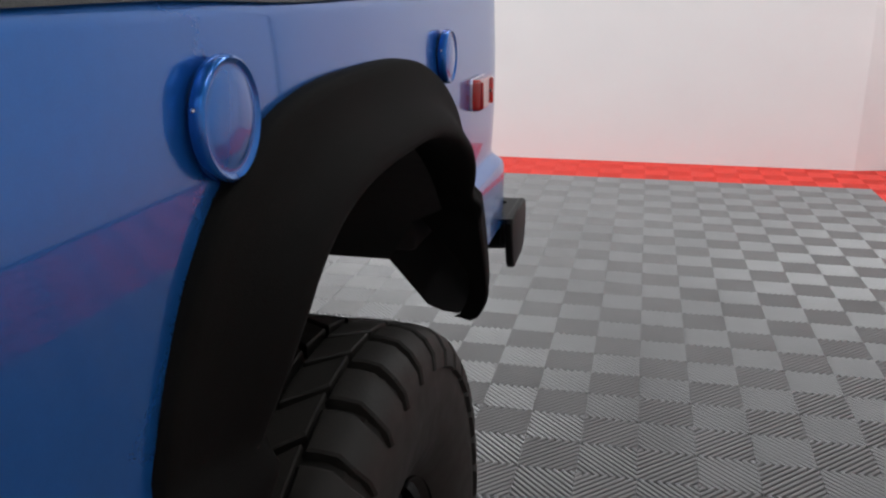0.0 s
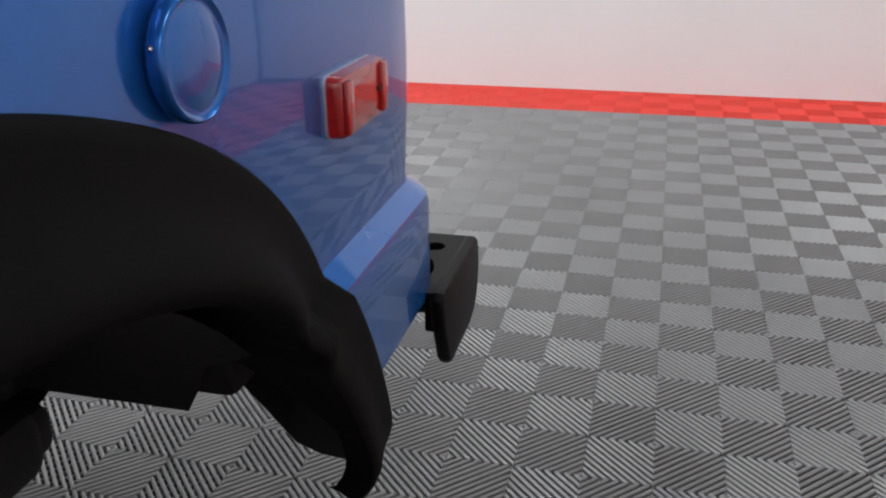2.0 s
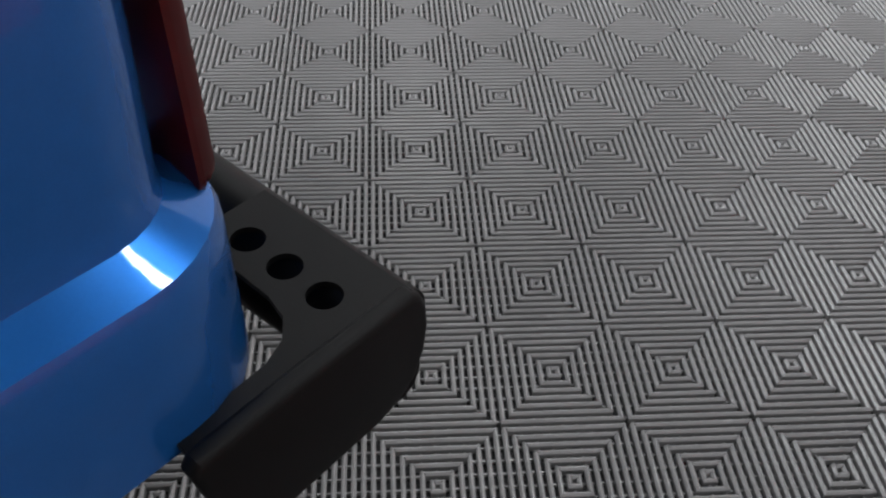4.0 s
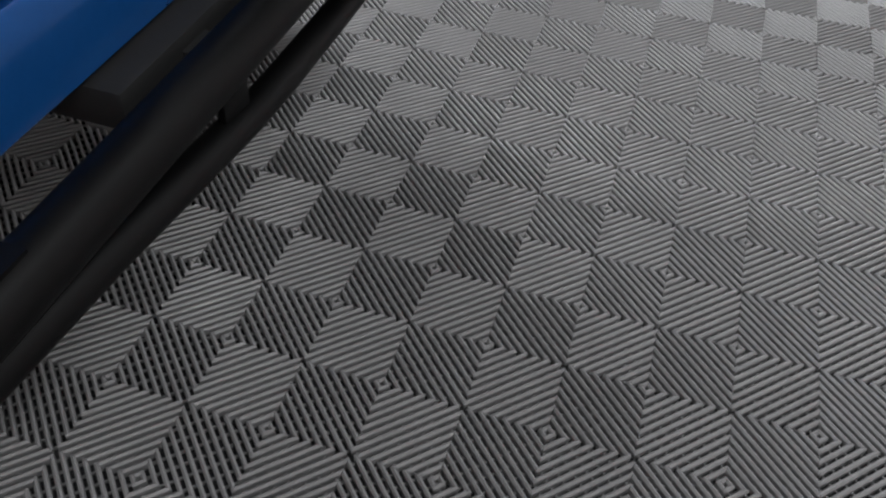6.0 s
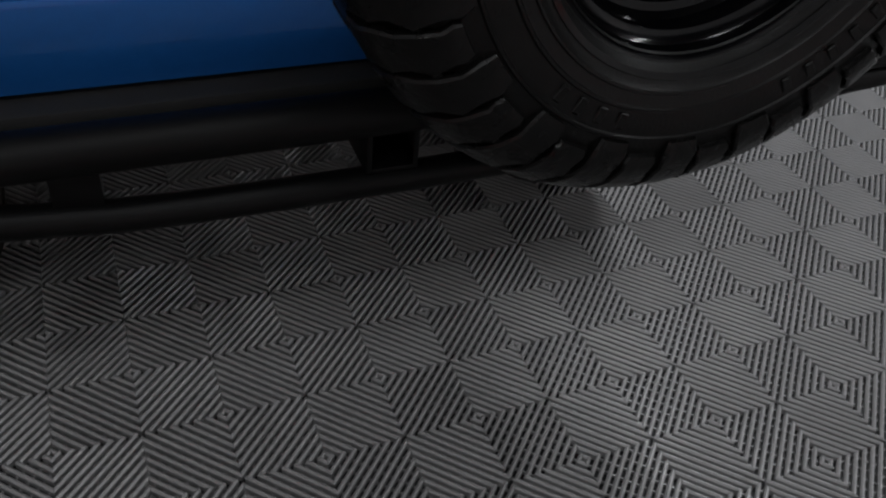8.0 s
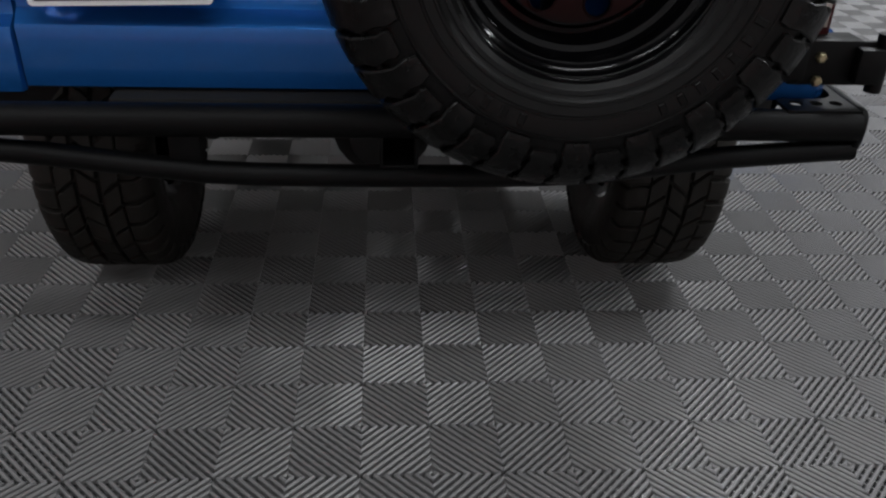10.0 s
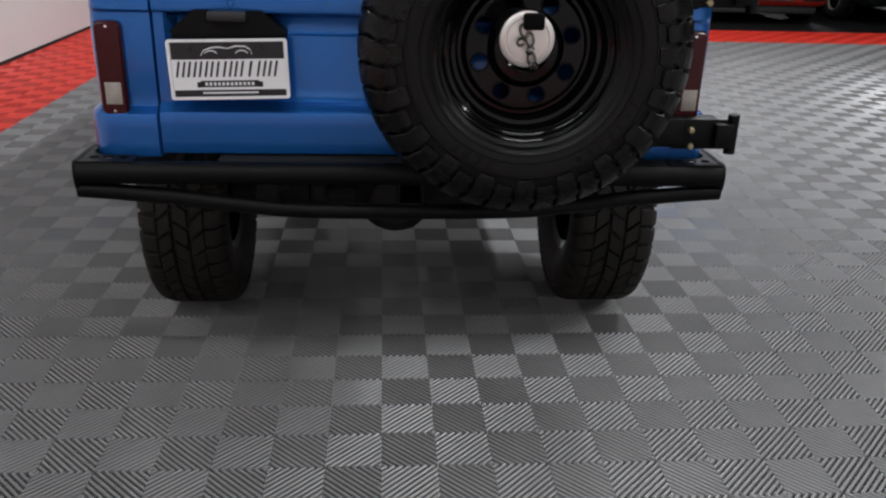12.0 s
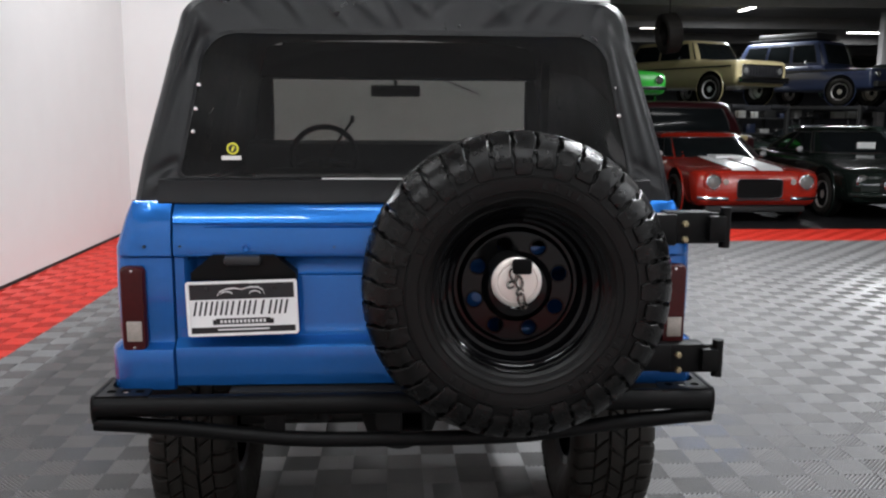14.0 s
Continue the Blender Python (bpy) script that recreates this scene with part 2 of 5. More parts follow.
def mesh_of(name, shape, material, angle=35.0):
    me = bpy.data.meshes.new(name)
    me.from_pydata(shape.v, [], shape.f)
    bm = bmesh.new()
    bm.from_mesh(me)
    if len(bm.verts) < 20000:
        bmesh.ops.remove_doubles(bm, verts=bm.verts, dist=1e-5)
    bmesh.ops.recalc_face_normals(bm, faces=bm.faces)
    bm.to_mesh(me)
    bm.free()
    me.materials.append(material)
    me.polygons.foreach_set("use_smooth", [True] * len(me.polygons))
    me.set_sharp_from_angle(angle=radians(angle))
    return me


LOCAL = set()      # things whose parts are built about their own origin


def part(name, shape, material, parent, label="", angle=35.0):
    ob = new(name, mesh_of(name, shape, material, angle))
    ob.parent = parent
    if parent.parent is None and parent.name not in LOCAL:
        ob.location = -parent.location
    if label:
        tagged(ob, label)
    return ob


def thing(name, at, label, category, group="", kind=""):
    ob = new(name)
    ob.location = at
    ob.empty_display_size = 0.1
    return tagged(ob, label, category, group, kind)


def solid(name, shape, material, label, category="", kind="structure", group="", angle=35.0):
    return tagged(new(name, mesh_of(name, shape, material, angle)), label, category, group, kind)


AX_Y = Matrix.Rotation(radians(90), 4, "X")      # local z along world -y


def rounded(w, h, r, n=6):
    """The outline of a rounded rectangle about the origin."""
    out = []
    for cx, cy, a0 in ((w / 2 - r, h / 2 - r, 0), (-w / 2 + r, h / 2 - r, 90), (-w / 2 + r, -h / 2 + r, 180), (w / 2 - r, -h / 2 + r, 270)):
        out += [(cx + r * math.cos(radians(a0 + 90 * k / n)), cy + r * math.sin(radians(a0 + 90 * k / n))) for k in range(n + 1)]
    return out


# ---- setting ----
X0, X1, Y0, Y1 = -3.40, 30.0, -4.23, 48.0
BAND_X, BAND_Y, BAND_F0, BAND_F1 = -16 * CELL, -24 * CELL, 54 * CELL, 61 * CELL
FRONT_WALL = 9.31

solid("floor", Shape().box(((X0 + X1) / 2, (Y0 + Y1) / 2, -0.107), (X1 - X0 + 1, Y1 - Y0 + 1, 0.18)), M["slab"], "slab under grey ribbed plastic garage tiles, darkened to shade the gaps")
solid("floor_hall", Shape().box(((X0 + X1) / 2, (BAND_F1 + Y1) / 2, -0.006), (X1 - X0, Y1 - BAND_F1, 0.012)), M["hall_floor"], "dark smooth floor of the storage hall")
WALL_H = 3.3         # the white walls end here; unseen dark wall added above darkens the paint's reflections
solid("wall_west", Shape().box((X0 - 0.1, (Y0 + Y1) / 2, WALL_H / 2), (0.2, Y1 - Y0 + 0.4, WALL_H)), M["wall"], "plain white painted wall above a red tile border")
solid("wall_west_upper", Shape().box((X0 - 0.1, (Y0 + Y1) / 2, (WALL_H + CEIL) / 2), (0.2, Y1 - Y0 + 0.4, CEIL - WALL_H)), M["hall_wall"], "unseen dark wall above the side wall, added to darken reflections")
solid("baseboard", Shape().box((X0 + 0.006, (Y0 + FRONT_WALL) / 2, 0.014), (0.012, FRONT_WALL - Y0 - 0.1, 0.028)), M["black"], "thin black rubber strip at the foot of the white wall")
solid("wall_south", Shape().box(((-2.46 + X1) / 2, Y0 - 0.1, WALL_H / 2), (X1 + 2.46, 0.2, WALL_H)), M["wall"], "plain white painted wall above a red tile border")
solid("wall_south_upper", Shape().box(((X0 + X1) / 2, Y0 - 0.3, (WALL_H + CEIL) / 2), (X1 - X0, 0.2, CEIL - WALL_H)), M["hall_wall"], "unseen dark wall above the back wall, added to darken reflections")
cut = Shape().prism([(-2.46, Y0), (X0, Y0 - 0.26), (X0, Y0 - 0.5), (-2.46, Y0 - 0.2)], WALL_H, Matrix())
solid("wall_corner", cut, M["wall"], "slightly angled end of the white wall")
solid("wall_north", Shape().box(((X0 + 2.9) / 2, FRONT_WALL + 0.1, CEIL / 2), (2.9 - X0, 0.2, CEIL)), M["wall"], "white partition wall in front of the parked vehicle")
solid("wall_east", Shape().box((X1 + 0.1, (Y0 + Y1) / 2, CEIL / 2), (0.2, Y1 - Y0 + 0.4, CEIL)), M["hall_wall"], "dark far side wall of the hall")
solid("wall_far", Shape().box(((X0 + X1) / 2, Y1 + 0.1, CEIL / 2), (X1 - X0, 0.2, CEIL)), M["hall_wall"], "dark end wall of the storage hall")
ceil = Shape().box(((X0 + X1) / 2, (Y0 + Y1) / 2, CEIL + 0.1), (X1 - X0 + 0.4, Y1 - Y0 + 1.2, 0.2))
for by in (11.0, 16.0, 22.0, 28.0, 34.0, 40.0):
    ceil.box(((2.9 + X1) / 2, by, CEIL - 0.2), (X1 - 2.9, 0.3, 0.40))
solid("ceiling", ceil, M["ceiling"], "grey concrete ceiling with shallow beams")


# ---- the blue off-road vehicle ----
truck = thing("off_road_vehicle", (XC, 2.2, 0.0), "blue vintage two-door off-roader with black soft top and flares", "vehicle")
HW = 0.830


def tuck(z, rear=0.0):
    """How far the body's skin stands in (+) or out (-) at a height; rear: 0 on the sides, 1 on the back."""
    g = max(0.0, min(1.0, (1.146 - z) / 0.009))
    barrel = 0.004 * ((min(max(z, 0.90), 1.16) - 1.04) / 0.12) ** 2 + 0.008 * rear * g * g * (3 - 2 * g)
    if z > 1.15:
        k = min(1.0, (z - 1.15) / 0.147)
        flank = 0.40 * max(0.0, z - 1.166) + 0.014 * max(0.0, (z - 1.25) / 0.047) ** 2
        return barrel + flank * (1 - rear) + 0.034 * rear * k ** 2.2
    if z < 0.90:
        k = max(0.0, min(1.0, (0.90 - z) / 0.025))
        return barrel - (0.024 * (1 - rear) + 0.031 * rear) * (k * k * (3 - 2 * k))
    return barrel


ZS = [0.765, 0.775, 0.80, 0.84, 0.870, 0.880, 0.888, 0.896, 0.905, 0.93, 0.98, 1.03, 1.08, 1.12, 1.135, 1.138, 1.142, 1.146, 1.152, 1.163, 1.167, 1.171, 1.18, 1.20, 1.22, 1.24, 1.255, 1.268, 1.279, 1.288, 1.294, 1.297]


def arch_z(y, cy, a, b, n, z0):
    d = abs(y - cy) / a
    return z0 + b * (1 - d**n) ** (1 / n) if d < 1 else None


def lower_edge(y):
    for cy in (AXLE_Y, FRONT_Y):
        z = arch_z(y, cy, 0.50, 0.455, 2.15, 0.62) if y < cy else arch_z(y, cy, 0.425, 0.455, 3.4, 0.62)
        if z and z > 0.765:
            return z
    return 0.765


# side panels, from the rear corner to the nose
ys = [0.47 + 0.02 * k for k in range(190)]
side = Shape()
rows = []
for y in ys:
    lo = lower_edge(y)
    col = []
    for z in ZS:
        zz = max(z, lo)
        col.append((XC - (HW - tuck(zz)) + max(0.0, (y - 3.9)) ** 2 * 0.5, y, zz))
    rows.append(col)
side.grid(rows)
part("side_panel", side, M["paint"], truck, "glossy blue metallic side panel")
part("side_panel", side.mirrored(XC), M["paint"], truck, "glossy blue metallic side panel")

# rear corner panels
corner = Shape()
path = [(0.47, -HW, -1.0, 0.0, 0.0)]
R = 0.062
for k in range(9):
    a = radians(90 * k / 8)
    path.append((0.357 + R - R * math.sin(a), -HW + R - R * math.cos(a), -math.cos(a), -math.sin(a), k / 8))
path += [(0.357, -0.70, 0.0, -1.0, 1.0), (0.358, -0.664, 0.0, -1.0, 1.0), (0.370, -0.6592, 0.0, -1.0, 1.0)]
corner.grid([[(XC + u - nu * tuck(z, b), y - ny * tuck(z, b), z) for z in ZS] for y, u, nu, ny, b in path])
part("corner_panel", corner, M["paint"], truck)
part("corner_panel", corner.mirrored(XC), M["paint"], truck)
for u in (-0.735, -0.637):
    for s in (1, -1):
        part("stud", Shape().lathe([(0.0, 0.007), (0.004, 0.006), (0.0045, 0.0)], Matrix.Translation((XC + s * u, 0.358 if u < -0.66 else 0.361, 1.172)) @ AX_Y, 10), M["black"], truck)

# tailgate with its recessed middle, belt crease and lower ledge
prof = [(0.43, 1.297), (0.410, 1.2955), (0.399, 1.291), (0.389, 1.283), (0.380, 1.272), (0.372, 1.259), (0.366, 1.247), (0.362, 1.238), (0.363, 1.236), (0.372, 1.232), (0.372, 1.229), (0.361, 1.223), (0.358, 1.19), (0.3545, 1.152), (0.356, 1.145),
        (0.372, 1.139), (0.396, 1.131), (0.400, 1.122), (0.400, 1.094), (0.397, 1.088), (0.389, 1.083), (0.388, 1.075), (0.390, 0.945), (0.388, 0.925), (0.380, 0.910), (0.349, 0.893),
        (0.342, 0.886), (0.340, 0.878), (0.342, 0.84), (0.345, 0.775), (0.36, 0.768)]
gate = Shape()
us = [-0.6575, -0.655, -0.630, -0.620, -0.608, -0.600] + [-0.57 + 0.06 * k for k in range(20)] + [0.600, 0.608, 0.620, 0.630, 0.655, 0.6575]
rows = []
for u in us:
    k = max(0.0, min(1.0, (0.625 - abs(u)) / 0.02))
    row = []
    for y, z in prof:
        flat = 0.366 if 0.90 < z < 1.144 else y
        yy = flat + (y - flat) * k
        if 1.222 < z < 1.233 and abs(u) > 0.56:
            yy = 0.3635
        if abs(u) > 0.656:
            yy += 0.006
        row.append((XC + u, yy, z))
    rows.append(row)
gate.grid(rows)
tailgate = part("tailgate", gate, M["paint"], truck, "blue tailgate with recessed centre and horizontal creases", 28)
part("latch", Shape().lathe([(0.0, 0.002), (0.006, 0.0025), (0.0085, 0.005), (0.011, 0.0045), (0.0125, 0.0)], Matrix.Translation((XC - 0.455, 0.3565, 1.168)) @ AX_Y, 20), M["paint"], tailgate)
part("screw", Shape().lathe([(0.0, 0.005), (0.003, 0.004), (0.0035, 0)], Matrix.Translation((XC - 0.21, 0.359, 1.17)) @ AX_Y, 10), M["black"], tailgate)

# hood, cowl, nose and bed floor
hood = Shape()
rows = []
for y in (2.62, 2.66, 3.0, 3.6, 4.0, 4.18, 4.25, 4.26):
    drop = max(0.0, y - 3.9) ** 2 * 0.5
    rows.append([(XC + s * (HW - 0.066 - drop) , y, 1.297 + 0.03 * (1 - s * s) - drop * 0.4) for s in [k / 6 for k in range(-6, 7)]])
hood.grid(rows)
part("hood", hood, M["paint"], truck)
nose = Shape().box((XC, 4.255, 1.02), (1.52, 0.06, 0.46), 0.02)
part("grille_panel", nose, M["paint"], truck)
part("front_bumper", Shape().tube([(XC - 0.85, 4.36, 0.72), (XC + 0.85, 4.36, 0.72)], 0.05, 16), M["powder"], truck)
floor_pan = Shape().box((XC, 2.35, 0.80), (1.04, 3.72, 0.05), 0.01).box((XC, 2.3, 0.803), (1.5, 1.2, 0.05), 0.01).box((XC, 0.60, 0.803), (1.5, 0.16, 0.05), 0.01)
part("floor_pan", floor_pan, M["under"], truck)
part("rear_sill", Shape().box((XC, 0.395, 0.742), (1.02, 0.17, 0.05), 0.01), M["under"], truck)
for cxy, sz in (((XC, 0.47, 1.06), (1.28, 0.03, 0.42)), ((XC - 0.70, 1.15, 1.17), (0.10, 1.3, 0.22)), ((XC + 0.70, 1.15, 1.17), (0.10, 1.3, 0.22))):
    part("bed_lining", Shape().box(cxy, sz, 0.005), M["trim"], truck)

# wheel arches: inner tubs, rear splash panels and wide flares
def tub(cy):
    s = Shape()
    arc = [radians(22 + 136 * k / 24) for k in range(25)]
    rows_ = []
    for a in arc:
        row = []
        for u, low in ((-0.81, 0.87), (-0.755, 0.84), (-0.730, 0.80), (-0.706, 0.765), (-0.55, 0.765), (-0.53, 0.765)):
            q = math.asin((low - 0.60) / 0.44)      # the outer edge ends higher than the inner one
            b = min(max(a, q), math.pi - q)
            row.append((XC + u, cy + 0.478 * math.cos(b), 0.60 + 0.44 * math.sin(b)))
        rows_.append(row)
    s.grid(rows_)
    wall = [(XC - 0.53, cy + 0.478 * math.cos(a), 0.60 + 0.44 * math.sin(a)) for a in arc]
    s.grid([wall, [(x, y, min(z, 0.765)) for x, y, z in wall]])
    return s


for cy in (AXLE_Y, FRONT_Y):
    t = tub(cy)
    part("wheel_tub", t, M["under"], truck)
    part("wheel_tub", t.mirrored(XC), M["under"], truck)
splash = Shape().prism([(-0.816, 0.645), (-0.806, 0.632), (-0.790, 0.624), (-0.762, 0.626), (-0.734, 0.636), (-0.660, 0.72), (-0.61, 0.775), (-0.60, 0.90), (-0.82, 0.94)], 0.012, Matrix.Translation((XC, 0.541, 0)) @ AX_Y)
part("splash_panel", splash, M["under"], truck)
part("splash_panel", splash.mirrored(XC), M["under"], truck)


def flare(cy):
    s = Shape()
    rows = []
    n = 109
    for k in range(n):
        a = math.pi * k / (n - 1)
        c, si = math.cos(a), math.sin(a)
        p, reach = (2 / 2.3, 0.525) if c < 0 else (2 / 3.5, 0.443)      # the rear flank slopes more
        ex, ez = math.copysign(abs(c) ** p, c), si**p
        z = 0.636 + 0.479 * ez
        g = max(0.0, min(1.0, (z - 0.86) / 0.19))
        rise = 0.30 + 0.70 * g * g * (3 - 2 * g)
        deep = max(0.2, min(1.0, (z - 0.72) / 0.20))
        splay = 0.060 * max(0.0, min(1.0, (0.90 - z) / 0.28)) * (1 if c < 0 else 0.05)
        row = []
        # from the edge on the body, over the crown, to the lip and back inside
        for f, o in ((0.0, -0.006), (0.012, 0.008), (0.05, 0.012), (0.14, 0.014), (0.28, 0.017), (0.42, 0.021), (0.55, 0.028), (0.67, 0.037), (0.78, 0.044), (0.88, 0.047), (0.96, 0.045), (1.0, 0.037), (0.97, 0.010), (0.90, -0.03), (0.86, -0.10)):
            ra, rb = reach - 0.080 * f, 0.479 - 0.086 * f
            zz = 0.636 + rb * ez
            end = max(0.0, min(1.0, (0.71 - zz) / 0.07))
            oo = (o * rise if o > 0 else o * deep) - min(0.0, tuck(zz)) - 0.030 * end * end
            row.append((XC - HW - oo, cy + ra * ex + math.copysign(splay, ex), max(zz, 0.652 - 0.006 * f)))
        rows.append(row)
    s.grid(rows)
    for row in (rows[0], rows[-1]):
        s.add(row[:13], [tuple(range(13))])
    return s


for cy in (AXLE_Y, FRONT_Y):
    fl = flare(cy)
    part("fender_flare", fl, M["flare"], truck, "wide black textured plastic fender flare", 60)
    part("fender_flare", fl.mirrored(XC), M["flare"], truck, "wide black textured plastic fender flare", 60)

# fuel caps on the driver's side
def fuel_cap(y, z, r, proud):
    m = Matrix.Translation((XC - HW + 0.002 - proud, y, z)) @ Matrix.Rotation(radians(-90), 4, "Y")
    # the neck's black stands for the shadow and reflection beside the cap
    neck = part("fuel_neck", Shape().lathe([(r * 0.94, -0.03), (r * 0.94, 0.001), (r * 0.86, 0.002), (r * 0.84, 0.009)], m, 40), M["trim"], truck, "rubber filler neck, black for the shade beside the cap")
    cap = Shape().lathe([(0.0, 0.0192), (r * 0.50, 0.0188), (r * 0.74, 0.0172), (r * 0.84, 0.0158), (r * 0.89, 0.0166), (r * 0.94, 0.0184), (r * 0.98, 0.0176), (r, 0.0150), (r, 0.0100), (r * 0.97, 0.0075), (r * 0.84, 0.006)], m, 56)
    part("fuel_cap", cap, M["paint"], neck, "round blue painted fuel cap", 50)
    part("cap_screw", Shape().lathe([(0.0, 0.003), (0.0013, 0.0016), (0.0018, 0.0)], Matrix.Translation((XC - HW - 0.006, y + r * 0.98, z + 0.010)) @ Matrix.Rotation(radians(-90), 4, "Y") @ Matrix.Rotation(radians(-70), 4, "X"), 10), M["chrome"], neck)


fuel_cap(1.449, 1.1040, 0.0398, -0.004)
fuel_cap(0.828, 1.098, 0.035, -0.004)

# side markers and tail lamps
def side_marker(s):
    x = XC - s * (HW - 0.001)
    m = Matrix.Translation((x, 0.582, 1.0240)) @ Matrix.Rotation(radians(-90 * s), 4, "Y")
    base = part("marker_bezel", Shape().prism([(a, b) for a, b in rounded(0.050, 0.108, 0.008)], 0.0030, m), M["satin"], truck, "thin bright bezel of a side marker")
    lens = Shape()
    rows = []
    for f, h in ((1.0, 0.0030), (0.985, 0.012), (0.95, 0.0150), (0.88, 0.0160), (0.5, 0.0162), (0.0, 0.0162)):
        rows.append([tuple(m @ Vector((a * f * 0.99, b * f * 0.985, h))) for a, b in rounded(0.050, 0.108, 0.008)])
    lens.grid(rows, wrap=True)
    for e in (-0.0425, 0.0425):
        lens.box((0, e, 0.0170), (0.043, 0.015, 0.006), 0.0028, m)
    lens_ob = part("marker_lens", lens, M["lens"], base, "red plastic side marker lens")
    for e in (-0.032, 0.032):
        part("marker_screw", Shape().lathe([(0.0, 0.0024), (0.0026, 0.002), (0.003, 0.0)], m @ Matrix.Translation((0, e, 0.0158)), 10), M["dark_lens"], base)


side_marker(1)
side_marker(-1)


def tail_lamp(s):
    m = Matrix.Translation((XC - s * 0.770, 0.358, 0.996)) @ AX_Y
    out = rounded(0.066, 0.240, 0.016)
    base = part("tail_lamp", Shape().prism([(x * 1.05, y * 1.02) for x, y in out], 0.004, m), M["dark_lens"], truck, "tall dark red tail lamp with clear reversing lens")
    lens = Shape()
    lens.grid([[tuple(m @ Vector((x * f, y * (1 - (1 - f) * 0.3), h))) for x, y in out] for f, h in ((1.0, 0.004), (0.98, 0.010), (0.90, 0.0145), (0.4, 0.016), (0.0, 0.016))], wrap=True)
    part("lens", lens, M["dark_lens"], base)
    part("reversing_lens", Shape().box((0.002, -0.062, 0.0148), (0.042, 0.058, 0.006), 0.002, m), M["clear_lens"], base, "frosted clear reversing lens")
    for z in (0.108, -0.108):
        part("screw", Shape().lathe([(0.0, 0.004), (0.0045, 0.003), (0.005, 0)], m @ Matrix.Translation((0, z, 0.012)), 10), M["chrome"], base)


tail_lamp(1)
tail_lamp(-1)

# number plate: black bands, a line drawing and bars in place of its words
plate_m = Matrix.Translation((-0.392, 0.318, 1.006)) @ AX_Y @ Matrix.Rotation(radians(1.6), 4, "Z")
plate = part("number_plate", Shape().prism(rounded(0.305, 0.154, 0.008), 0.003, plate_m), M["white"], truck, "white and black display plate in a white frame")
frame_sh = Shape()
o, i = rounded(0.305, 0.154, 0.008), rounded(0.289, 0.140, 0.004)
frame_sh.grid([[tuple(plate_m @ Vector((x, y, h))) for x, y in pts] for pts, h in ((o, 0.001), (o, 0.007), (i, 0.007), (i, 0.003))], wrap=True)
part("plate_frame", frame_sh, M["white"], plate)


def plate_piece(name, shape2, material=None, h=0.0036, label=""):
    s = Shape()
    for outline in shape2:
        s.prism(outline, h - 0.0025, plate_m @ Matrix.Translation((0, 0, 0.0026)))
    return part(name, s, material or M["ink"], plate, label)


def quad(cx, cy, w, h, lean=0.0):
    return [(cx - w / 2 - lean, cy - h / 2), (cx + w / 2 - lean, cy - h / 2), (cx + w / 2 + lean, cy + h / 2), (cx - w / 2 + lean, cy + h / 2)]


plate_piece("upper_band", [quad(0, 0.048, 0.286, 0.044)])
plate_piece("lower_band", [quad(0, -0.061, 0.286, 0.017)])
plate_piece("banner", [quad(0, -0.037, 0.150, 0.017), quad(-0.078, -0.039, 0.012, 0.014), quad(0.078, -0.039, 0.012, 0.014)])
for k in range(9):
    wx = -0.122 + 0.0288 * k + (0.004 if k > 3 else 0)
    strokes = [quad(wx - 0.0075, 0.001, 0.0058, 0.040, 0.0045), quad(wx + 0.0075, 0.001, 0.0058, 0.040, 0.0045)] if k != 6 else [quad(wx, 0.001, 0.0062, 0.040, 0.0045)]
    plate_piece("word_bar", strokes, label="pair of slanted black bars standing for a letter")
for k in range(12):
    plate_piece("small_bar", [quad(-0.060 + 0.0108 * k, -0.037, 0.0065, 0.008)], M["white"], 0.0046)
plate_piece("line_bar", [quad(0, -0.060, 0.142, 0.004)], M["white"], 0.0046)
art = []
pts = [(-0.068, 0.036), (-0.060, 0.048), (-0.042, 0.055), (-0.020, 0.057), (0.0, 0.053), (0.022, 0.059), (0.046, 0.058), (0.058, 0.050), (0.062, 0.038)]
for (xa, ya), (xb, yb) in zip(pts, pts[1:]):
    art.append([(xa, ya - 0.0016), (xb, yb - 0.0016), (xb, yb + 0.0016), (xa, ya + 0.0016)])
for cx in (-0.042, 0.036):
    arc = [(cx + 0.017 * math.cos(radians(20 * q)), 0.036 + 0.012 * math.sin(radians(20 * q))) for q in range(1, 9)]
    for (xa, ya), (xb, yb) in zip(arc, arc[1:]):
        art.append([(xa, ya - 0.0014), (xb, yb - 0.0014), (xb, yb + 0.0014), (xa, ya + 0.0014)])
plate_piece("line_drawing", art, M["white"], 0.0046, "thin white curved line drawing")
for sx in (-0.096, 0.088):
    part("plate_screw", Shape().lathe([(0.0, 0.008), (0.005, 0.007), (0.006, 0.003)], plate_m @ Matrix.Translation((sx, 0.055, 0.002)), 10), M["steel"], plate)
holder = Shape().prism([(-0.145, -0.01), (0.145, -0.01), (0.145, 0.012), (0.085, 0.062), (-0.085, 0.062), (-0.145, 0.012)], 0.05, Matrix.Translation((-0.392, 0.392, 1.088)) @ AX_Y)
hold = part("plate_holder", holder, M["powder"], truck, "black plate holder with lamp")
part("plate_lamp", Shape().box((-0.392, 0.335, 1.137), (0.10, 0.032, 0.026), 0.008), M["steel"], hold)

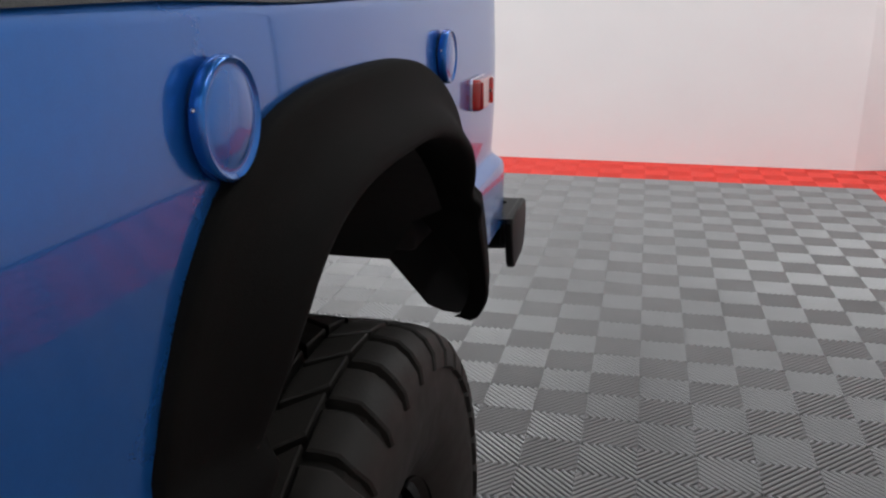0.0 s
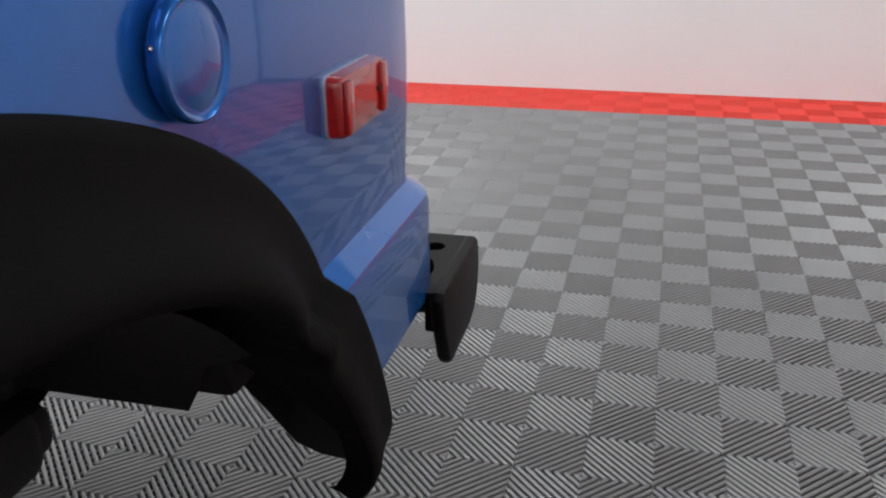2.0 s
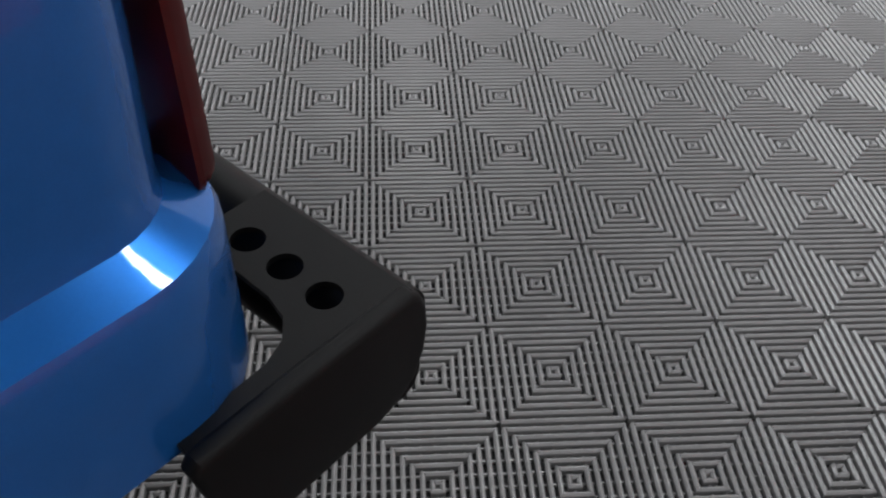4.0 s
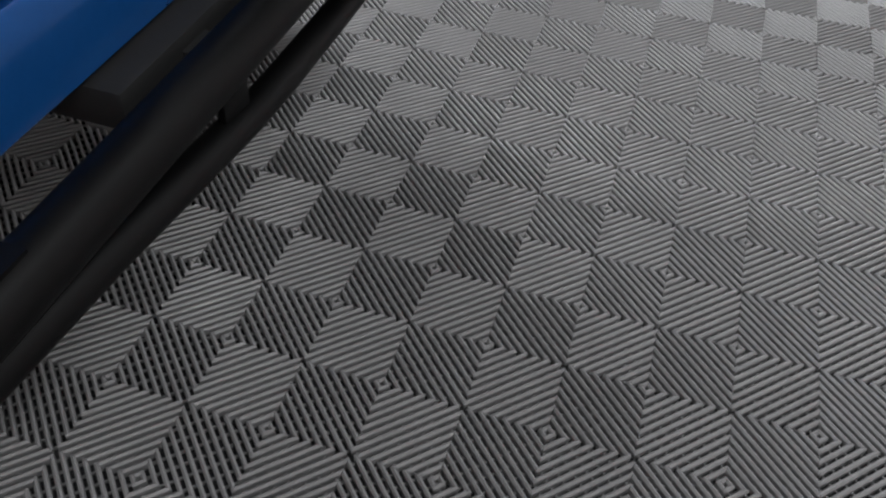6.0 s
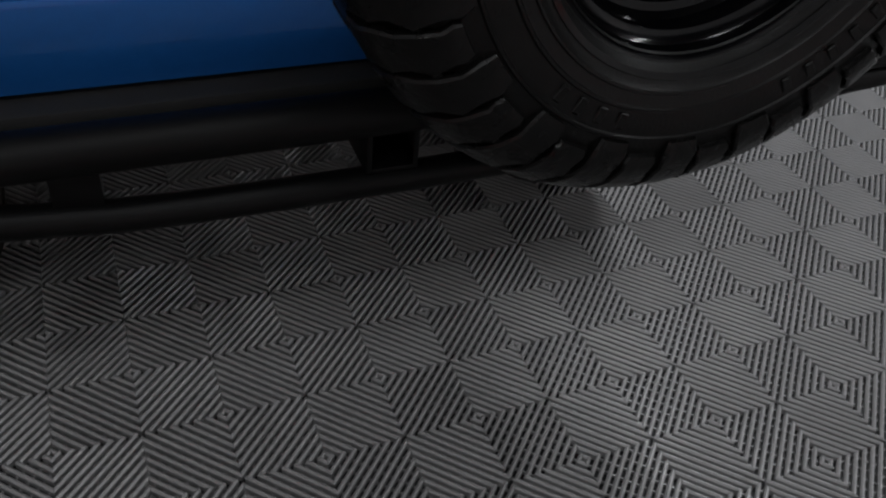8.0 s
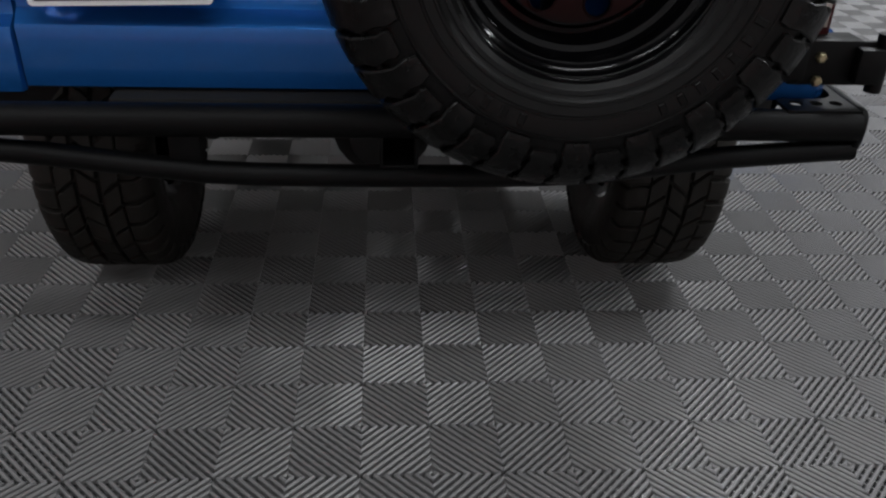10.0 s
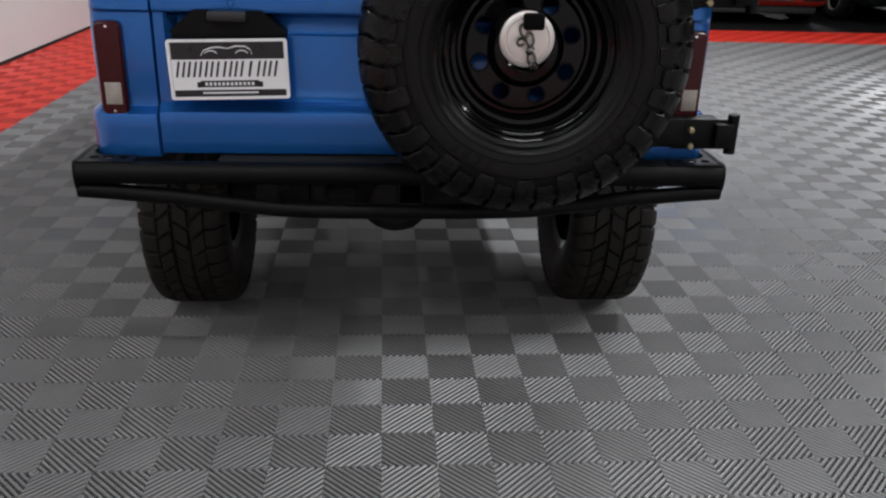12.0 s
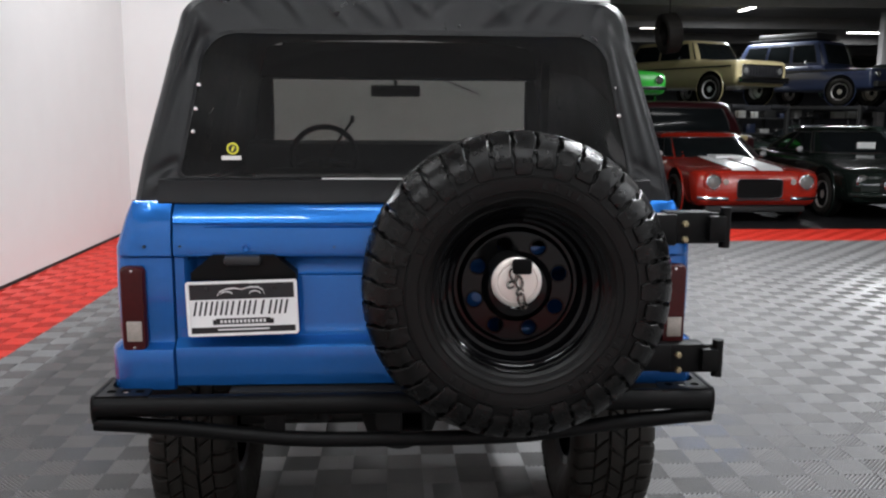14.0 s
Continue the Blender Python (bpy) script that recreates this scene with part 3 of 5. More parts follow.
# rear tube bumper
bump = Shape()
by, bz, hb = 0.269, 0.742, 0.868
bump.tube([(XC + u, by, bz) for u in [-hb + 0.01 + (2 * hb - 0.02) * k / 20 for k in range(21)]], 0.030, 20)
bumper = part("bumper", bump, M["powder"], truck, "black powder-coated tubular rear bumper")
low = [(-0.865, 0.694), (-0.78, 0.688), (-0.62, 0.674), (-0.48, 0.656), (-0.34, 0.640), (-0.25, 0.636), (-0.12, 0.634)]
low = low + [(-u, z) for u, z in low[::-1]]
part("lower_tube", Shape().tube([(XC + u, by + 0.004, z) for u, z in low], 0.0215, 16), M["powder"], bumper)
for u in (-0.375, 0.375):
    part("upright", Shape().box((XC + u, by + 0.004, 0.694), (0.056, 0.010, 0.085), 0.002), M["powder"], bumper)
    part("upright_mount", Shape().box((XC + u, by + 0.12, 0.720), (0.05, 0.22, 0.06), 0.004), M["under"], bumper)
hitch = Shape()
for dx, dz, wx, wz in ((-0.032, 0, 0.007, 0.071), (0.032, 0, 0.007, 0.071), (0, 0.032, 0.057, 0.007), (0, -0.032, 0.057, 0.007)):
    hitch.box((XC + 0.008 + dx, by + 0.07, 0.690 + dz), (wx, 0.16, wz), 0.001)
part("hitch_receiver", hitch, M["powder"], bumper, "square black hitch receiver")
for s in (-1, 1):
    m = Matrix.Translation((XC + s * hb - (0.006 if s > 0 else 0.0), 0, 0)) @ Matrix(((0, 0, 1, 0), (1, 0, 0, 0), (0, 1, 0, 0), (0, 0, 0, 1)))
    # outline of the end plate in (y, z): rounded rear edge, tapering to a foot
    end = [(0.262, 0.776), (0.254, 0.770), (0.249, 0.758), (0.247, 0.738), (0.250, 0.714), (0.259, 0.692), (0.275, 0.678), (0.297, 0.671), (0.388, 0.668), (0.400, 0.671), (0.410, 0.681), (0.430, 0.735), (0.436, 0.767), (0.43, 0.775), (0.36, 0.777)]
    part("end_plate", Shape().slab(end, 0.016, m @ Matrix.Translation((0, 0, -0.008 + (0.006 if s < 0 else 0.0))), 0.0055), M["powder"], bumper)
    plate2 = [(-0.716, 0.258), (-0.716, 0.312), (-0.720, 0.321), (-0.730, 0.324), (-0.800, 0.325), (-0.820, 0.330), (-0.834, 0.343), (-0.841, 0.362), (-0.844, 0.430), (-0.863, 0.430), (-0.863, 0.258)]
    if s > 0:
        plate2 = [(-u, y) for u, y in plate2]
    holes = [(s * u, 0.300, 0.0125) for u in (0.8255, 0.7870, 0.7485)]
    part("gusset_plate", Shape().pierced(plate2, holes, 0.005, Matrix.Translation((XC, 0, 0.7690))), M["powder"], bumper, "flat black gusset with three round holes")
    part("end_strut", Shape().box((XC + s * 0.851, 0.345, 0.744), (0.012, 0.16, 0.043), 0.003), M["powder"], bumper)

# ---- wheels ----
def carcass(radius, width, rim_r, m, seg=72):
    r, w = radius, width / 2
    half = [(rim_r - 0.004, w * 0.66), (rim_r + 0.012, w * 0.80), (rim_r + 0.03, w * 0.90), (rim_r + 0.06, w * 1.0), ((rim_r + r) / 2 + 0.01, w * 1.06), (r - 0.055, w * 1.03), (r - 0.03, w * 0.97), (r - 0.018, w * 0.88), (r - 0.016, w * 0.7), (r - 0.015, 0.0)]
    prof_ = half + [(a, -b) for a, b in half[-2::-1]]
    return Shape().lathe(prof_, m, seg)


def block_shape(off, wid, half, lean, radius, depth, top):
    """One tread block of a road tyre about angle 0: off and wid across the tread, lean of its sides."""
    rows_ = []
    for h, f in ((radius - depth - 0.004, 1.0), (radius + top - 0.002, 0.965), (radius + top, 0.90)):
        row = []
        for da, dx in ((-half, -wid / 2), (half, -wid / 2), (half, wid / 2), (-half, wid / 2)):
            a = da * f + lean * (dx / wid) * half * 2
            row.append((h * math.cos(a), h * math.sin(a), off + dx * f))
        rows_.append(row)
    s = Shape().grid(rows_, wrap=True)
    s.f.append((8, 9, 10, 11))
    return s


TREAD, TYRE_R, TYRE_W = 37, 0.405, 0.268
tread_rows = [(-0.198, 0.160, 0.87, -0.55), (0.0, 0.166, 0.87, 0.55), (0.198, 0.160, 0.87, -0.55)]
side_path = [(0.350, 0.139), (0.354, 0.1435), (0.374, 0.1405), (0.391, 0.129), (0.400, 0.112), (0.4035, 0.094), (0.4035, 0.080), (0.399, 0.078)]


def tyre_meshes():
    """The meshes of one pitch of the tread: three rows of blocks, then the lugs on both shoulders."""
    out = [mesh_of("tread_block", block_shape(o * TYRE_W, w * TYRE_W, math.pi / TREAD * share, lean, TYRE_R, 0.016, 0.0), M["rubber"], 30) for o, w, share, lean in tread_rows]
    for sd in (-1, 1):
        out.append(mesh_of("shoulder_lug", lug_shape([(r, sd * h) for r, h in side_path], 0.018, math.pi / TREAD * 0.80, 0.3), M["rubber"], 32))
    return out


def road_tyre(m, blocks):
    """A tyre with five rows of blocks between narrow winding grooves."""
    tyre = part("tyre", carcass(TYRE_R, TYRE_W, 0.20, m), M["rubber"], truck, "dusty black all-terrain tyre with worn lugs", 30)
    for k in range(TREAD if blocks else 0):
        for r_i, me in enumerate(pitch_meshes):
            ob = new(me.name.split(".")[0], me)
            ob.parent = tyre
            ob.matrix_local = m @ Matrix.Rotation(2 * math.pi * (k + (0.0, 0.5, 0.0, 0.4, 0.1)[r_i]) / TREAD, 4, "Z")


def lug_shape(path_, base, half, step, jag=0.0):
    """One raised block that follows a tyre's section: path_ of (radius, across) on its top, sunk by base at the sides; step: a jog half way along; jag: how uneven its sides are."""
    s = Shape()
    n = len(path_)
    rows_ = []
    for i, (r, h) in enumerate(path_):
        e = 1.0 if 0 < i < n - 1 else 0.0
        jog = step * half * (0.5 if i < n / 2 else -0.5)
        k = math.hypot(r - 0.30, h)
        down = ((r - 0.30) / k, h / k)
        row = []
        for f, d in ((-1.0, base), (-0.975, 0.0025), (-0.86, 0.0), (0.0, 0.0), (0.86, 0.0), (0.975, 0.0025), (1.0, base)):
            d = d if e else max(d, base)
            a = half * f * (1 + jag * (-1) ** i) + jog
            rr, hh = r - down[0] * d, h - down[1] * d
            row.append((rr * math.cos(a), rr * math.sin(a), hh))
        rows_.append(row)
    return s.grid(rows_)


def rim_shape(rim_r, width, m, holes=8, dish=0.02, hole=0.125):
    """A steel wheel seen along +z: barrel, lip and a dished disc with round holes."""
    w = width / 2
    s = Shape().lathe([(rim_r + 0.012, w * 0.86), (rim_r + 0.014, w * 0.80), (rim_r - 0.004, w * 0.72), (rim_r - 0.006, w * 0.60), (rim_r - 0.016, w * 0.52), (rim_r - 0.018, w * 0.30), (rim_r - 0.030, w * 0.22), (rim_r - 0.032, dish + 0.012), (rim_r * 0.86, dish)], m, 56)
    s.lathe([(rim_r - 0.02, -w * 0.8), (rim_r + 0.012, -w * 0.86), (rim_r - 0.022, -w * 0.6), (rim_r - 0.03, 0.0), (rim_r - 0.03, dish)], m, 56)
    r0, r1 = rim_r * 0.42, rim_r * 0.86
    rc = (r0 + r1) / 2
    ring_ = [(r1 * math.cos(2 * math.pi * k / 56), r1 * math.sin(2 * math.pi * k / 56)) for k in range(56)]
    s.pierced(ring_, [(rc * math.cos(2 * math.pi * (k + 0.5) / holes), rc * math.sin(2 * math.pi * (k + 0.5) / holes), rim_r * hole) for k in range(holes)], 0.006, m @ Matrix.Translation((0, 0, dish - 0.006)))
    s.lathe([(r0, dish), (r0 * 0.92, dish + 0.012), (r0 * 0.55, dish + 0.016), (r0 * 0.5, dish + 0.004), (0.0, dish + 0.004)], m, 40)
    return s


pitch_meshes = tyre_meshes()
for cy in (AXLE_Y, FRONT_Y):
    for s in (-1, 1):
        m = Matrix.Translation((XC + s * 0.728, cy, AXLE_Z)) @ Matrix.Rotation(radians(90 * s), 4, "Y")
        wheel = part("wheel", rim_shape(0.20, 0.26, m), M["gloss_black"], truck, "gloss black steel wheel with round holes")
        road_tyre(m, cy == AXLE_Y)
        for k in range(5):
            a = 2 * math.pi * k / 5
            part("lug_nut", Shape().lathe([(0.0, 0.022), (0.008, 0.02), (0.011, 0.0)], m @ Matrix.Translation((0.057 * math.cos(a), 0.057 * math.sin(a), 0.03)), 8), M["chrome"], wheel)

# spare wheel on its swing-out carrier
sp_m = Matrix.Translation((0.349, 0.185, 1.095)) @ AX_Y
spare_rim = Shape().lathe([(0.222, 0.118), (0.229, 0.121), (0.231, 0.117), (0.226, 0.112), (0.216, 0.109), (0.209, 0.104), (0.2055, 0.096), (0.205, 0.086), (0.199, 0.080), (0.191, 0.077), (0.1885, 0.070), (0.188, 0.056), (0.182, 0.048), (0.173, 0.045), (0.1705, 0.036), (0.170, 0.018), (0.164, 0.008), (0.156, 0.008), (0.152, 0.013), (0.149, 0.023), (0.1445, 0.0285), (0.142, 0.029)], sp_m, 96)
spare_rim.lathe([(0.214, -0.115), (0.220, -0.118), (0.19, -0.08), (0.165, -0.02), (0.160, 0.006)], sp_m, 64)
face_ring = [(0.142 * math.cos(2 * math.pi * k / 72), 0.142 * math.sin(2 * math.pi * k / 72)) for k in range(72)]
hole_at = [radians(17 + 45 * k) for k in range(8)]
spare_rim.pierced(face_ring, [(0.116 * math.cos(a), 0.116 * math.sin(a), 0.0195) for a in hole_at], 0.005, sp_m @ Matrix.Translation((0, 0, 0.024)))
for a in hole_at:      # rolled edge of each hole
    spare_rim.lathe([(0.0195, 0.024), (0.0195, 0.030), (0.0205, 0.0318), (0.0222, 0.0318), (0.0240, 0.029)], sp_m @ Matrix.Translation((0.116 * math.cos(a), 0.116 * math.sin(a), 0)), 28)
spare_rim.lathe([(0.094, 0.029), (0.090, 0.034), (0.084, 0.044), (0.076, 0.049), (0.056, 0.050), (0.050, 0.046), (0.046, 0.030)], sp_m, 64)
spare = part("spare_wheel", spare_rim, M["gloss_black"], truck, "gloss black spare wheel with round holes and stepped rings", 28)
carc = [(0.206, 0.100), (0.219, 0.112), (0.232, 0.121), (0.2395, 0.1238), (0.2410, 0.1264), (0.2440, 0.1272), (0.2455, 0.1255), (0.259, 0.1292), (0.2605, 0.1318), (0.2635, 0.1322), (0.265, 0.1300), (0.285, 0.1330), (0.2935, 0.1328), (0.2950, 0.1352), (0.2980, 0.1350), (0.2995, 0.1322), (0.310, 0.1305), (0.335, 0.1265), (0.355, 0.1145), (0.371, 0.098), (0.383, 0.076), (0.390, 0.045), (0.390, 0.0)]
spare_carcass = Shape().lathe(carc + [(r, -h) for r, h in carc[-2::-1]], sp_m, 96)
spare_tyre = part("spare_tyre", spare_carcass, M["gloss_rubber"], truck, "glossy black mud-terrain tyre with chunky lugs", 40)
LUGS = 40
crown_path = [(0.340, 0.1345), (0.362, 0.1245), (0.380, 0.109), (0.3945, 0.089), (0.4035, 0.066), (0.4065, 0.048), (0.400, 0.044)]
long_path = [(0.298, 0.129), (0.302, 0.1370), (0.319, 0.1395)] + crown_path
short_path = [(0.316, 0.129), (0.320, 0.1365), (0.329, 0.1370)] + crown_path
centre_lug = [(0.386, 0.038), (0.403, 0.034), (0.4055, 0.015), (0.404, 0.005), (0.386, 0.001)]
lug_meshes = [mesh_of("tread_lug", lug_shape([(r, sd * h) for r, h in pts_], 0.015, math.pi / LUGS * share, st_, 0.09), M["lug"], 32) for sd in (1, -1) for pts_, share, st_ in ((long_path, 0.90, 0.30), (short_path, 0.84, 0.22))]
lug_meshes += [mesh_of("tread_lug", lug_shape([(r, sd * h) for r, h in centre_lug], 0.014, math.pi / LUGS * 0.80, sd * 0.5, 0.08), M["lug"], 32) for sd in (1, -1)]
# small stone ejectors between the lugs
lug_meshes += [mesh_of("tread_lug", lug_shape([(0.352, 0.118), (0.355, 0.1235), (0.363, 0.1195), (0.366, 0.113)], 0.006, math.pi / LUGS * 0.16, 0.0), M["lug"], 32)]
for k in range(LUGS):
    for which, ahead in ((k % 2, 0.0), (2 + k % 2, 0.5), (4, 0.3), (5, 0.8), (6, 0.5)):
        lug = new("tread_lug", lug_meshes[which])
        lug.parent = spare_tyre
        lug.matrix_local = sp_m @ Matrix.Rotation(2 * math.pi * (k + ahead) / LUGS, 4, "Z")
hub_m = Matrix.Translation((0.323, 0.006, 1.141)) @ AX_Y
hub = part("hub_cap", Shape().lathe([(0.0, 0.028), (0.030, 0.0285), (0.046, 0.027), (0.0468, 0.0235), (0.0492, 0.0235), (0.050, 0.027), (0.057, 0.026), (0.0605, 0.0235), (0.062, 0.019), (0.060, 0.015), (0.0, 0.015)], hub_m, 48), M["satin"], spare, "round satin metal hub cap")
part("hub_neck", Shape().lathe([(0.060, 0.016), (0.058, -0.02), (0.050, -0.05), (0.05, -0.15)], hub_m, 40), M["powder"], spare)
part("padlock", Shape().box((0.010, 0.041, 0.040), (0.046, 0.036, 0.024), 0.006, hub_m), M["pit"], spare, "small black padlock")
chain = Shape()
for k, (cx, cz, rot) in enumerate(((-0.010, 0.020, 20), (-0.016, -0.004, 80), (0.004, 0.002, 10), (0.006, -0.022, 75), (0.010, -0.040, 10), (0.016, -0.056, 60))):
    mm = hub_m @ Matrix.Translation((cx, cz, 0.036)) @ Matrix.Rotation(radians(rot), 4, "Z") @ Matrix.Rotation(radians(50 * (k % 2)), 4, "X")
    loop = [tuple(mm @ Vector((0.008 * math.cos(a), 0.015 * math.sin(a), 0))) for a in [2 * math.pi * q / 14 for q in range(15)]]
    chain.tube(loop, 0.0032, 8, False)
part("chain", chain, M["dull_chrome"], spare, "short tarnished chain hanging over the hub")
# moulded sidewall lettering as plain bars
for a0, n in ((-128, 4), (-62, 7), (60, 4), (118, 7)):
    for k in range(n):
        mm = sp_m @ Matrix.Rotation(radians(a0 + 6.5 * k), 4, "Z") @ Matrix.Translation((0.278, 0, 0.1325))
        part("sidewall_bar", Shape().box((0, 0, 0), (0.020, 0.012, 0.004), 0.0015, mm, 1), M["gloss_rubber"], spare_tyre)
carrier = Shape().box((0.56, 0.315, 1.225), (0.52, 0.05, 0.09), 0.008).box((0.56, 0.315, 0.855), (0.52, 0.05, 0.08), 0.008).tube([(0.352, 0.315, 0.84), (0.352, 0.315, 1.24)], 0.03, 12)
carrier.tube([(0.352, 0.32, 1.14), (0.33, 0.10, 1.14)], 0.028, 12)
part("tyre_carrier", carrier, M["powder"], truck, "black swing-out spare wheel carrier")
for z0, z1 in ((1.178, 1.280), (0.802, 0.898)):
    zc = (z0 + z1) / 2
    hinge = part("hinge_bracket", Shape().box((0.875, 0.305, zc), (0.165, 0.012, z1 - z0 - 0.014), 0.003).box((0.855, 0.33, z1 - 0.01), (0.13, 0.06, 0.008), 0.002).box((0.93, 0.30, zc), (0.05, 0.05, z1 - z0 - 0.03), 0.006), M["powder"], truck, "black steel hinge bracket with bolts")
    part("hinge_pin", Shape().tube([(0.958, 0.300, z0 - 0.004), (0.958, 0.300, z1 + 0.008)], 0.0155, 16), M["powder"], hinge)
    for bx, bz_ in ((0.842, 0.022), (0.836, -0.022)):
        part("bolt", Shape().lathe([(0.0, 0.012), (0.007, 0.011), (0.010, 0.008), (0.0105, 0.0)], Matrix.Translation((bx + (0.008 if bz_ < 0 else 0), 0.299, zc + bz_ - 0.01)) @ AX_Y, 6), M["brass"], hinge)

# running gear
axle = Shape().tube([(XC - 0.62, AXLE_Y, AXLE_Z), (XC + 0.62, AXLE_Y, AXLE_Z)], 0.04, 16)
part("rear_axle", axle, M["under"], truck)
part("differential", Shape().lathe([(0.0, 0.15), (0.09, 0.13), (0.14, 0.06), (0.15, 0.0), (0.12, -0.1), (0.05, -0.2), (0.0, -0.22)], Matrix.Translation((XC - 0.02, AXLE_Y, AXLE_Z + 0.01)) @ AX_Y, 24), M["under"], truck)
for s in (-1, 1):
    sp = Shape()
    for k in range(4):
        L_ = 0.62 - 0.11 * k
        sp.grid([[(XC + s * 0.38 + dx, AXLE_Y + L_ * e, 0.545 - 0.013 * k + 0.10 * (e * L_ / 0.62) ** 2) for e in [q / 6 for q in range(-6, 7)]] for dx in (-0.032, 0.032)])
    part("leaf_spring", sp, M["under"], truck)
    part("shock_absorber", Shape().tube([(XC + s * 0.30, AXLE_Y - 0.10, 0.42), (XC + s * 0.28, AXLE_Y - 0.16, 0.78)], 0.028, 12), M["under"], truck)
    part("frame_rail", Shape().box((XC + s * 0.36, 2.3, 0.725), (0.07, 3.9, 0.09), 0.01), M["under"], truck)
    part("axle_bracket", Shape().box((XC + s * 0.38, AXLE_Y, 0.47), (0.10, 0.13, 0.16), 0.02), M["under"], truck)
part("fuel_tank", Shape().box((XC + 0.05, 0.78, 0.725), (0.50, 0.46, 0.11), 0.04), M["under"], truck)
for s in (-1, 1):
    stop = Shape().box((XC + s * 0.545, 0.80, 0.745), (0.09, 0.16, 0.07), 0.02, None, 2).lathe([(0.0, -0.13), (0.032, -0.12), (0.048, -0.09), (0.034, -0.07), (0.050, -0.05), (0.036, -0.03), (0.05, 0.0)], Matrix.Translation((XC + s * 0.545, 0.80, 0.735)), 14).box((XC + s * 0.545, 0.72, 0.735), (0.05, 0.06, 0.05), 0.012)
    part("bump_stop", stop, M["under"], truck)
part("tail_pipe", Shape().tube([(XC - 0.36, 1.0, 0.62), (XC - 0.36, 0.60, 0.66), (XC - 0.36, 0.44, 0.66)], 0.026, 14), M["under"], truck)
part("spring_shackle", Shape().prism([(-0.05, -0.05), (0.04, -0.05), (0.0, 0.05), (-0.05, 0.06)], 0.01, Matrix.Translation((XC - 0.45, 0.52, 0.69)) @ AX_Y), M["under"], truck)

# ---- soft top ----
def top_u(t, inset=0.0):
    """The hoop of the soft top: (u, z) at t from the left rail over the roof to the right rail."""
    hwb, hwt, zb, zt, r = 0.775 - inset, 0.658 - inset, 1.292, 1.878 - inset * 0.6, 0.085
    pts = [(-hwb, zb), (-hwb + 0.02, zb + 0.12), (-hwt - 0.028, zt - 0.18), (-hwt - 0.006, zt - r)]
    for k in range(1, 7):
        a = radians(180 - 90 * k / 6)
        pts.append((-hwt + 0.07 + 0.076 * math.cos(a), zt - r + r * math.sin(a)))
    pts += [(-hwt + 0.25, zt + 0.012), (0, zt + 0.022)]
    pts = pts + [(-u, z) for u, z in pts[-2::-1]]
    d = [0.0]
    for (a, b), (c, e) in zip(pts, pts[1:]):
        d.append(d[-1] + math.hypot(c - a, e - b))
    x = t * d[-1]
    return float(np.interp(x, d, [p[0] for p in pts])), float(np.interp(x, d, [p[1] for p in pts]))


def rear_y(z):
    return 0.405 + 0.15 * (z - 1.292) / 0.56


def crease(a, b, seed=0.0):
    """Creases of slack vinyl: sharp ridges close together along a, drawn out along b."""
    q = Vector((a + 0.5 * noise.noise(Vector((a * 0.3, b * 1.2, seed))), b * 0.55, seed))
    ridge = 1 - 2.6 * abs(noise.noise(q))
    branch = 1 - 2.6 * abs(noise.noise(Vector((q.x * 1.6 + b * 1.5, q.y * 1.3, seed + 7.3))))
    slack = 0.5 + 0.9 * noise.noise(Vector((a * 0.22, b * 0.8, seed + 3.0)))
    return (0.75 * ridge + 0.35 * branch) * max(0.15, min(1.0, slack + 0.3)) + 0.6 * noise.noise(Vector((a * 0.3, b * 0.7, seed + 5.0)))


hood_rows = []
N = 150
for s, inset in [(0.0, 0.022), (0.012, 0.010), (0.03, 0.003), (0.05, 0.0)] + [(0.08 + 0.04 * k, 0.0) for k in range(12)] + [(0.7, 0.0), (1.0, 0.002), (1.4, 0.0), (1.7, 0.002), (1.95, 0.0)]:
    row = []
    for k in range(N + 1):
        u, z = top_u(k / N, inset)
        y = min(rear_y(z) + s, 2.46 - 0.22 * (z - 1.292)) if s < 1.9 else 2.46 - 0.22 * (z - 1.292)
        d = 0.0110 * crease(y * 10 + abs(u) * 2 - z * 3.0, z * 1.3 + u * 0.6, 1.0 if u < 0 else 5.0) * min(1.0, s / 0.05)
        row.append((XC + u * (1 + d), y, z + (d * 0.6 if z > 1.7 else 0)))
    hood_rows.append(row)
top = part("soft_top", Shape().grid(hood_rows), M["canvas"], truck, "creased black vinyl soft top", 60)

skirt = Shape().grid([[(XC - (HW - tuck(z)) - 0.004 + 0.0015 * noise.noise(Vector((y * 9, z * 12, 3))), y, z - 0.003 * noise.noise(Vector((y * 5, 1, 2))) * (z < 1.18)) for z in (1.174, 1.178, 1.19, 1.22, 1.25, 1.28, 1.296)] for y in [0.60 + 0.05 * k for k in range(38)]])
part("side_skirt", skirt, M["canvas"], top)
part("side_skirt", skirt.mirrored(XC), M["canvas"], top)

# the rear curtain, a frame of canvas round the clear window
WZ0, WZ1, WB, WT, WR = 1.362, 1.768, 0.640, 0.590, 0.10


